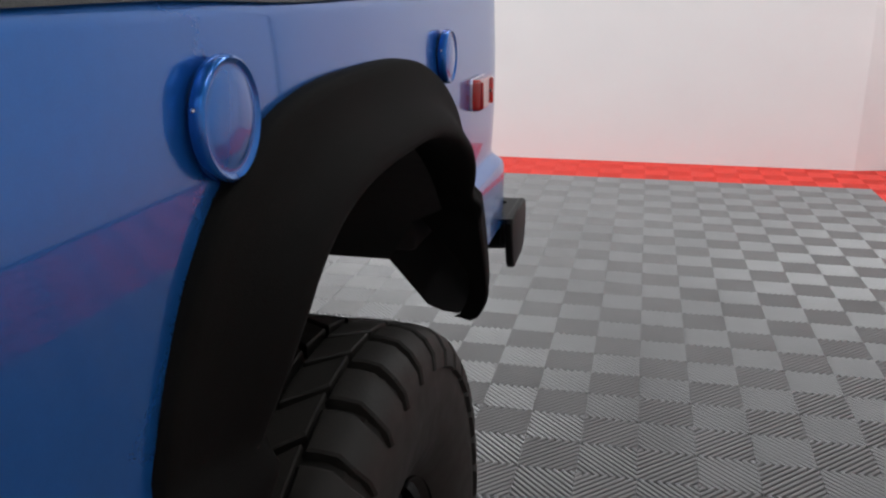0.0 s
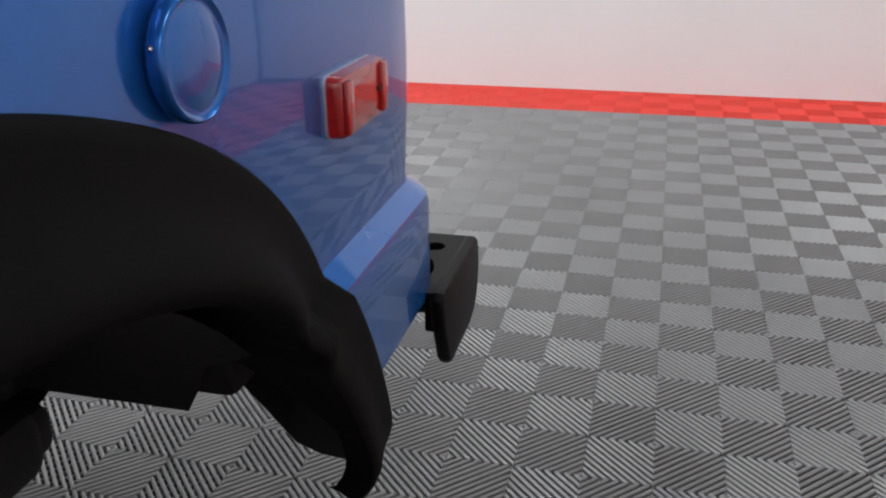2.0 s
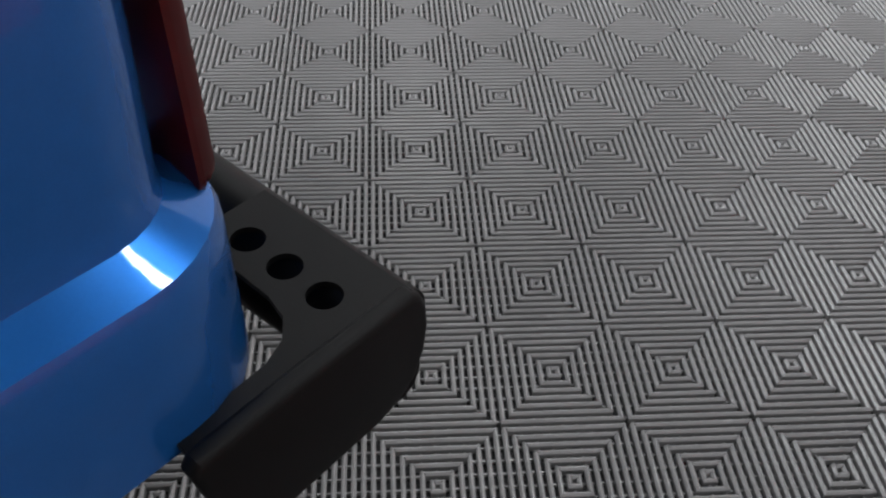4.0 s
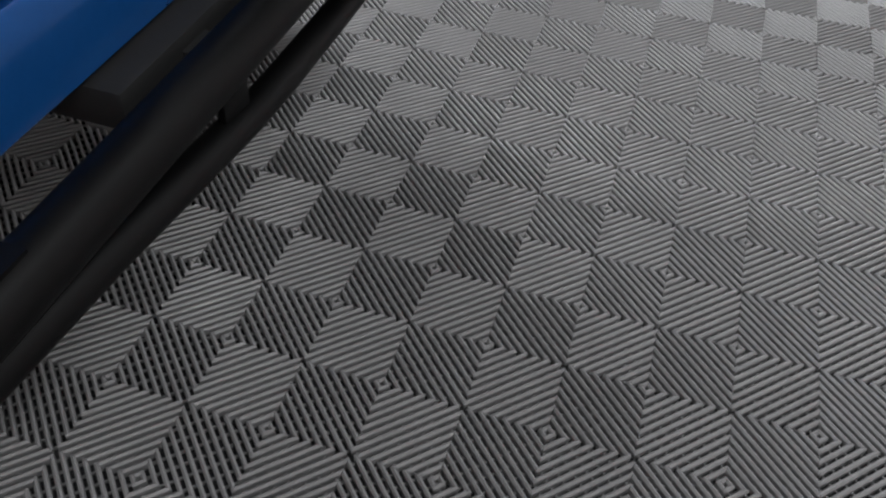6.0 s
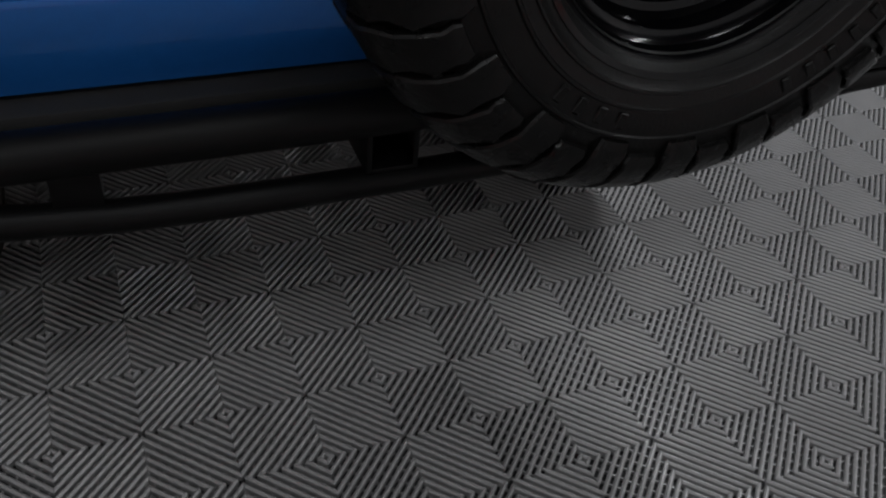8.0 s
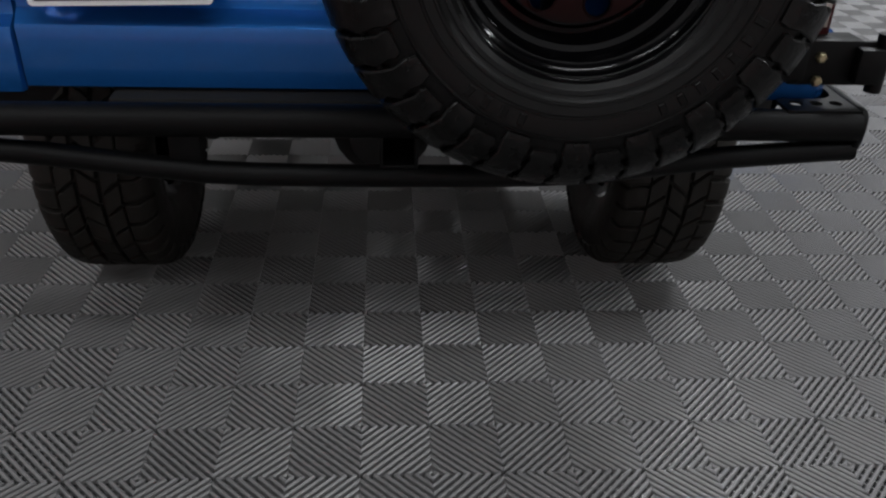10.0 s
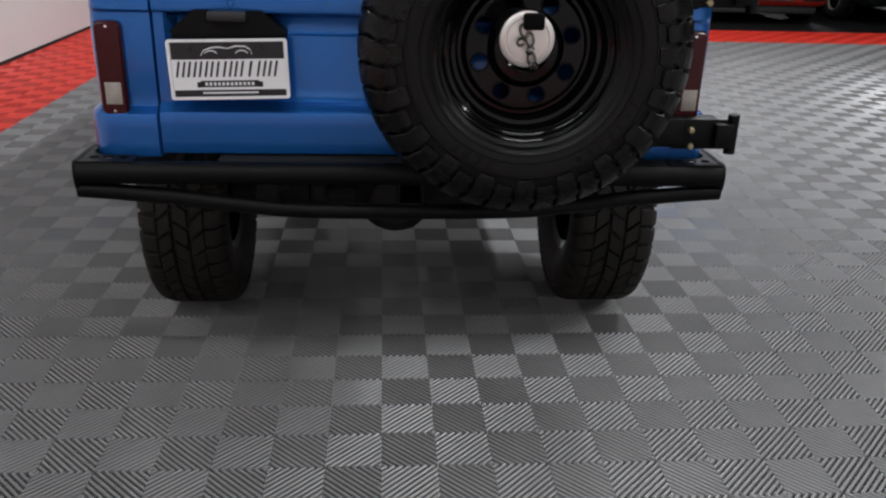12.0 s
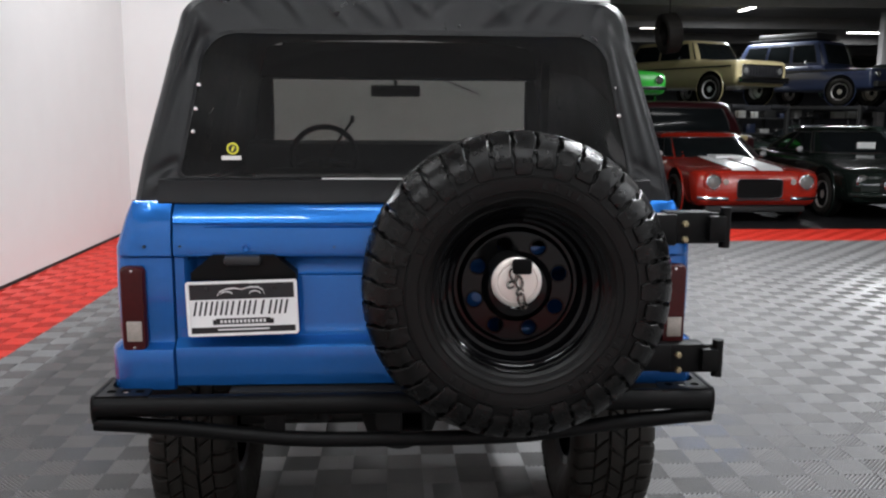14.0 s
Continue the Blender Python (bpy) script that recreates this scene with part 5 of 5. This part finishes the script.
# parking racks: posts, decks and the vehicles on them
def rack(x, y, w, d, yaw, deck):
    ob = thing("parking_lift", (0, 0, 0), "dark steel four-post parking lift", "car lift", "parking lifts")
    LOCAL.add(ob.name)
    for sx in (-1, 1):
        part("runway", Shape().box((sx * 0.78, d / 2, deck - 0.06), (0.52, d, 0.10), 0.01), M["steel"], ob)
        for yy in (0.1, d - 0.1):
            part("post", Shape().box((sx * w / 2, yy, deck * 0.5), (0.10, 0.10, deck), 0.01), M["black"], ob)
    for yy in (0.1, d - 0.1):
        part("cross_beam", Shape().box((0, yy, deck - 0.10), (w, 0.10, 0.14), 0.01), M["steel"], ob)
    ob.matrix_world = pose(x, y, 0.012, 0, 0, yaw)


def boxy(name, label, at, yaw, paint_, rim_mat, cabin, hood_z, rear_z, side_windows=2, top_mat=None):
    st_ = [(0.0, 0.50, 0.94, 0.98, 0.90), (0.06, 0.46, hood_z, hood_z + 0.02, 0.97), (0.9, 0.44, hood_z + 0.02, hood_z + 0.06, 0.985), (1.34, 0.42, hood_z + 0.04, hood_z + 0.07, 0.99), (1.46, 0.42, rear_z + 0.02, rear_z + 0.04, 0.99), (2.8, 0.42, rear_z + 0.02, rear_z + 0.04, 0.99), (4.3, 0.46, rear_z, rear_z + 0.01, 0.98), (4.45, 0.55, rear_z - 0.04, rear_z - 0.03, 0.95)]
    return car(name, label, at, yaw, paint_, st_, cabin, (0.85, 3.45), rim_mat, 0.39, side_windows, top_mat, 8)


rack(9.80, 20.20, 2.5, 4.6, 26.6, 1.85)
truck_y = boxy("pickup_utility", "cream vintage two-door utility truck with chrome grille", (9.80, 20.20, 1.864), 26.6, M["cream"], M["white"], (1.40, 1.72, 4.0, 4.35, 1.18, 1.72, 0.90, 0.76), 1.12, 1.16)
gr = part("grille", Shape().box((0, -0.012, 0.86), (1.50, 0.04, 0.32), 0.01), M["ink"], truck_y, "black grille in a chrome surround")
for sd in (-1, 1):
    round_lamp(truck_y, sd * 0.66, -0.03, 0.86, 0.085)
part("grille_frame", Shape().tube([(x, -0.035, 0.86 + z) for x, z in rounded(1.56, 0.30, 0.02)] + [(0.78, -0.035, 0.99)], 0.018, 6, False), M["chrome"], gr)
for k in range(9):
    part("grille_slat", Shape().box((-0.48 + 0.12 * k, -0.034, 0.86), (0.02, 0.012, 0.24)), M["chrome"], gr)
part("front_bumper", Shape().box((0, -0.10, 0.62), (1.86, 0.12, 0.15), 0.03), M["chrome"], truck_y, "chrome front bumper")
for sd in (-1, 1):
    part("side_moulding", Shape().box((sd * 0.992, 2.2, 0.98), (0.012, 4.1, 0.035), 0.004), M["ink"], truck_y)

rack(14.13, 21.69, 2.5, 4.6, 35, 1.85)
suv = boxy("boxy_off_roader", "slate blue boxy off-roader with a loaded roof rack", (14.13, 21.69, 1.864), 35, M["slate"], M["satin"], (1.35, 1.60, 4.1, 4.40, 1.18, 1.86, 0.90, 0.80), 1.02, 1.14, 3)
part("side_strip", Shape().box((-0.995, 2.2, 1.00), (0.012, 4.1, 0.06), 0.004), M["ink"], suv)
rackp = part("roof_rack", Shape().box((0, 2.9, 1.98), (1.35, 2.2, 0.04), 0.01), M["black"], suv)
part("roof_load", Shape().box((0.0, 2.8, 2.08), (1.2, 1.9, 0.16), 0.05), M["black"], rackp, "dark load on the roof rack")
for sd in (-1, 1):
    round_lamp(suv, sd * 0.62, -0.03, 0.88, 0.08)
part("front_bumper", Shape().box((0, -0.10, 0.60), (1.80, 0.14, 0.16), 0.03), M["black"], suv)

rack(5.40, 16.70, 2.5, 4.6, 20, 1.70)
st = [(0.0, 0.36, 0.66, 0.72, 0.82), (0.15, 0.28, 0.78, 0.82, 0.92), (1.2, 0.24, 0.86, 0.92, 0.94), (2.6, 0.24, 0.88, 0.90, 0.94), (4.4, 0.28, 0.88, 0.90, 0.90), (4.6, 0.40, 0.80, 0.82, 0.85)]
green = car("muscle_car", "bright green vintage coupe with chrome bumper", (5.40, 16.70, 1.714), 20, M["lime"], st, (1.5, 2.1, 3.0, 4.0, 0.90, 1.32, 0.76, 0.58), (0.88, 3.6), M["chrome"], 0.34)
part("front_bumper", Shape().tube([(-0.88, 0.06, 0.44), (-0.7, -0.05, 0.44), (0.7, -0.05, 0.44), (0.88, 0.06, 0.44)], 0.04, 10), M["chrome"], green)
for sd in (-1, 1):
    round_lamp(green, sd * 0.66, 0.0, 0.62, 0.08)

# dark cars parked under and behind the lifts
for cx, cy, cyaw in ((9.6, 19.6, 12), (13.4, 20.2, 20), (10.6, 14.2, 4), (12.6, 17.0, 10)):
    st = [(0.0, 0.36, 0.66, 0.72, 0.82), (0.15, 0.28, 0.78, 0.82, 0.92), (1.2, 0.24, 0.86, 0.92, 0.94), (2.6, 0.24, 0.88, 0.90, 0.94), (4.4, 0.28, 0.88, 0.90, 0.90), (4.6, 0.40, 0.80, 0.82, 0.85)]
    dk = car("parked_car", "dark vintage car in shade under a parking lift", (cx, cy, 0.012), cyaw, M["bottle"], st, (1.5, 2.1, 3.0, 4.0, 0.90, 1.25, 0.76, 0.58), (0.88, 3.6), M["satin"], 0.32)
    part("front_bumper", Shape().tube([(-0.88, 0.06, 0.44), (-0.7, -0.05, 0.44), (0.7, -0.05, 0.44), (0.88, 0.06, 0.44)], 0.04, 10), M["chrome"], dk)
    for sd in (-1, 1):
        round_lamp(dk, sd * 0.66, 0.0, 0.62, 0.08)

rack(17.6, 22.6, 2.5, 4.6, 35, 1.85)
st = [(0.0, 0.36, 0.66, 0.72, 0.82), (0.15, 0.28, 0.78, 0.82, 0.92), (1.2, 0.24, 0.86, 0.92, 0.94), (2.6, 0.24, 0.88, 0.90, 0.94), (4.4, 0.28, 0.88, 0.90, 0.90), (4.6, 0.40, 0.80, 0.82, 0.85)]
dk = car("lifted_car", "dark vintage car raised on a parking lift", (17.6, 22.6, 1.864), 35, M["bottle"], st, (1.5, 2.1, 3.0, 4.0, 0.90, 1.30, 0.76, 0.58), (0.88, 3.6), M["satin"], 0.33)
part("front_bumper", Shape().tube([(-0.88, 0.06, 0.44), (-0.7, -0.05, 0.44), (0.7, -0.05, 0.44), (0.88, 0.06, 0.44)], 0.04, 10), M["chrome"], dk)
for cx, cy, ln in ((6.2, 16.0, 5.0), (9.6, 17.0, 6.5), (13.5, 20.0, 6.0)):
    con = thing("ceiling_conduit", (cx, cy, CEIL - 0.06), "pale metal conduit fixed under the ceiling", "conduit", "ceiling conduits")
    part("pipe", Shape().tube([(cx, cy, CEIL - 0.06), (cx + ln * 0.5, cy + ln, CEIL - 0.06)], 0.03, 8), M["pale"], con)
    for e in (0.2, 0.8):
        part("clip", Shape().box((cx + ln * 0.5 * e, cy + ln * e, CEIL - 0.03), (0.10, 0.05, 0.07), 0.004), M["steel"], con)
rng = random.Random(11)
shelf = thing("storage_shelf", (12.4, 23.4, 0.012), "dark steel shelf crowded with small boxes", "shelf")
for z in (0.55, 1.02, 1.48):
    part("shelf_board", Shape().box((12.4, 23.4, z), (4.6, 0.5, 0.04), 0.004), M["steel"], shelf)
for px in (10.15, 12.4, 14.65):
    part("upright", Shape().box((px, 23.4, 0.78), (0.06, 0.5, 1.53), 0.004), M["steel"], shelf)
for k in range(30):
    bw, bh = rng.uniform(0.10, 0.36), rng.uniform(0.10, 0.30)
    bx, bz = 10.3 + 0.145 * k, (0.57, 1.04, 1.50)[k % 3]
    bx_ = thing("storage_box", (bx, 23.3, bz), "small box standing on the dark storage shelf", "box", "boxes on the shelf")
    kind_ = (M["pale"], M["black"], M["paper"], M["chrome"], M["slate"], M["paper"], M["ink"])[k % 7]
    part("carton", Shape().box((bx, 23.3, bz + bh / 2), (bw, 0.26, bh), 0.008), kind_, bx_)
    part("lid", Shape().box((bx, 23.3, bz + bh + 0.012), (bw + 0.02, 0.28, 0.022), 0.006), kind_, bx_)

# a tyre hung up beside the lifts
hm = Matrix.Translation((4.42, 11.5, 2.83)) @ Matrix.Rotation(radians(4), 4, "Z") @ Matrix.Rotation(radians(82), 4, "Y")
hung = thing("hanging_tyre", (4.42, 11.5, 2.5), "black tyre hung from the ceiling by a strap", "tyre")
part("tyre", carcass(0.33, 0.24, 0.19, hm, 36), M["rubber"], hung)
part("strap", Shape().tube([(4.42, 11.5, 3.1), (4.42, 11.5, CEIL)], 0.012, 6), M["black"], hung)

# picture boards leaning under the far lift
for bx, byy in ((11.2, 23.6), (15.4, 24.6), (17.0, 24.9)):
    b_ = thing("panel_board", (bx, byy, 0.012), "pale framed board leaning in the shade", "board", "leaning boards")
    part("board", Shape().box((bx, byy, 0.72), (0.62, 0.03, 0.55), 0.004), M["pale"], b_)
    part("stand", Shape().box((bx, byy + 0.02, 0.23), (0.5, 0.03, 0.44), 0.004), M["black"], b_)
post = Shape().box((16.5, 26.0, CEIL / 2), (0.28, 0.28, CEIL), 0.02)
solid("column", post, M["wall"], "pale square concrete column")

# ceiling lamps, the added ones too: housings and tubes
for lx, ly, lp, ln, along, *_ in UNSEEN_LAMPS + HALL_LAMPS:
    lamp = thing("ceiling_lamp", (0, 0, 0), "white batten ceiling lamp with fluorescent tubes, many of them added out of view", "lamp", "ceiling lamps")
    LOCAL.add(lamp.name)
    part("housing", Shape().box((0, 0, -0.05), (ln + 0.04, 0.20, 0.07), 0.01), M["white"], lamp)
    for dy in (-0.05, 0.05):
        part("tube", Shape().tube([(-ln / 2, dy, -0.105), (ln / 2, dy, -0.105)], 0.016, 10), M["tube"], lamp)
    lamp.matrix_world = pose(lx, ly, CEIL, 0, 0, 90 if along == "y" else 0)


# ---- floor tiles: open ribbed squares, four to a tile ----
PITCH, RIB, DEEP = 0.2155 / 14, 0.0081, 0.017
NEAR_CROWN, FAR_CROWN = ((0.0034, 1.0), (0.0, 0.16)), ((0.0034, 1.0), (0.0, 0.16))      # (depth, share of the width)


def clip(poly, nx, ny, d):
    """The part of a polygon where nx * x + ny * y <= d."""
    out = []
    for (ax, ay), (bx, b2) in zip(poly, poly[1:] + poly[:1]):
        da, db = nx * ax + ny * ay - d, nx * bx + ny * b2 - d
        if da <= 0:
            out.append((ax, ay))
        if da * db < 0:
            t = da / (da - db)
            out.append((ax + t * (bx - ax), ay + t * (b2 - ay)))
    return out


def square_ribs(kind, crown_, ties):
    """One square: ribs along one diagonal and thin tie bars below, about its low corner."""
    v, f = [], []
    e = 0.0004
    sq = [(e, e), (CELL - e, e), (CELL - e, CELL - e), (e, CELL - e)]
    h = math.sqrt(0.5)
    nx, ny = (h, -h) if kind == 0 else (h, h)
    mid = nx * CELL / 2 + ny * CELL / 2

    def bar(ax, ay, d0, d1, top, bottom, crown=()):
        outer = clip(clip(sq, ax, ay, d1), -ax, -ay, -d0)
        if len(outer) < 3:
            return
        c = (d0 + d1) / 2
        levels = [(outer, bottom)]
        if crown:
            # a rounded top: the outline drawn in towards the rib's middle line
            for deep_, w in crown:
                levels.append(([(x + (w - 1) * (ax * x + ay * y - c) * ax, y + (w - 1) * (ax * x + ay * y - c) * ay) for x, y in outer], top - deep_))
        else:
            levels.append((outer, top))
        n = len(outer)
        for poly, z in levels:
            v.extend((x, y, z) for x, y in poly)
        k = len(v) - n * len(levels)
        for l in range(len(levels) - 1):
            o = k + l * n
            f.extend((o + i, o + (i + 1) % n, o + n + (i + 1) % n, o + n + i) for i in range(n))
        o = k + (len(levels) - 1) * n
        f.append(tuple(range(o, o + n)))

    for k in range(14):
        d = mid + (k - 6.5) * PITCH
        bar(nx, ny, d - RIB / 2, d + RIB / 2, 0.0, -DEEP, crown_)
    tx, ty = -ny, nx
    mt = tx * CELL / 2 + ty * CELL / 2
    for k in range(-4, 5) if ties else ():
        d = mt + k * 0.0236
        bar(tx, ty, d - 0.0015, d + 0.0015, -0.0110, -DEEP)
    return np.array(v), f


SQUARES = [square_ribs(1, NEAR_CROWN, True), square_ribs(0, NEAR_CROWN, True)]
FAR_SQUARES = [square_ribs(1, FAR_CROWN, False), square_ribs(0, FAR_CROWN, False)]


def tile_shape(cells, squares):
    """Squares at whole-number places, their ribs turned by turns."""
    vs, fs, k = [], [], 0
    for i, j in cells:
        v, f = squares[(i + j) % 2]
        vs.append(v + np.array([i * CELL, j * CELL, 0.0]))
        fs.extend(tuple(k + q for q in face) for face in f)
        k += len(v)
    return np.concatenate(vs).tolist(), fs


def sheet(name, cells, material, label):
    v, f = tile_shape(cells, FAR_SQUARES)
    me = bpy.data.meshes.new(name)
    me.from_pydata(v, [], f)
    me.materials.append(material)
    return tagged(new(name, me), label, "floor tiles", "", "stuff")


I0, I1, J0, J1 = -16, 64, -24, 54
NEAR_I, NEAR_J = range(-14, 16, 2), range(-18, 22, 2)
near = {(i + a, j + b) for i in NEAR_I for j in NEAR_J for a in (0, 1) for b in (0, 1)}
rest = [(i, j) for i in range(I0, I1) for j in range(J0, J1) if (i, j) not in near]
sheet("grey_tile_field", rest, M["tile"], "grey ribbed plastic floor tiles in a chequer of rib directions")
red = [(i, j) for i in range(-23, I0) for j in range(-28, 61)] + [(i, j) for i in range(I0, I1) for j in range(-28, J0)] + [(i, j) for i in range(I0, I1) for j in range(J1, 61)]
sheet("red_tile_border", red, M["tile_red"], "red ribbed plastic border tiles along the wall")
tiles = thing("near_floor_tiles", (0, 0, 0), "grey ribbed plastic floor tiles round the parked vehicle", "floor tiles", "", "structure")
v, f = tile_shape([(0, 0), (1, 0), (0, 1), (1, 1)], SQUARES)
tile_mesh = bpy.data.meshes.new("tile")
tile_mesh.from_pydata(v, [], f)
tile_mesh.materials.append(M["tile"])
for i in NEAR_I:
    for j in NEAR_J:
        ob = new("tile", tile_mesh)
        ob.parent = tiles
        ob.location = (i * CELL, j * CELL, 0.0)
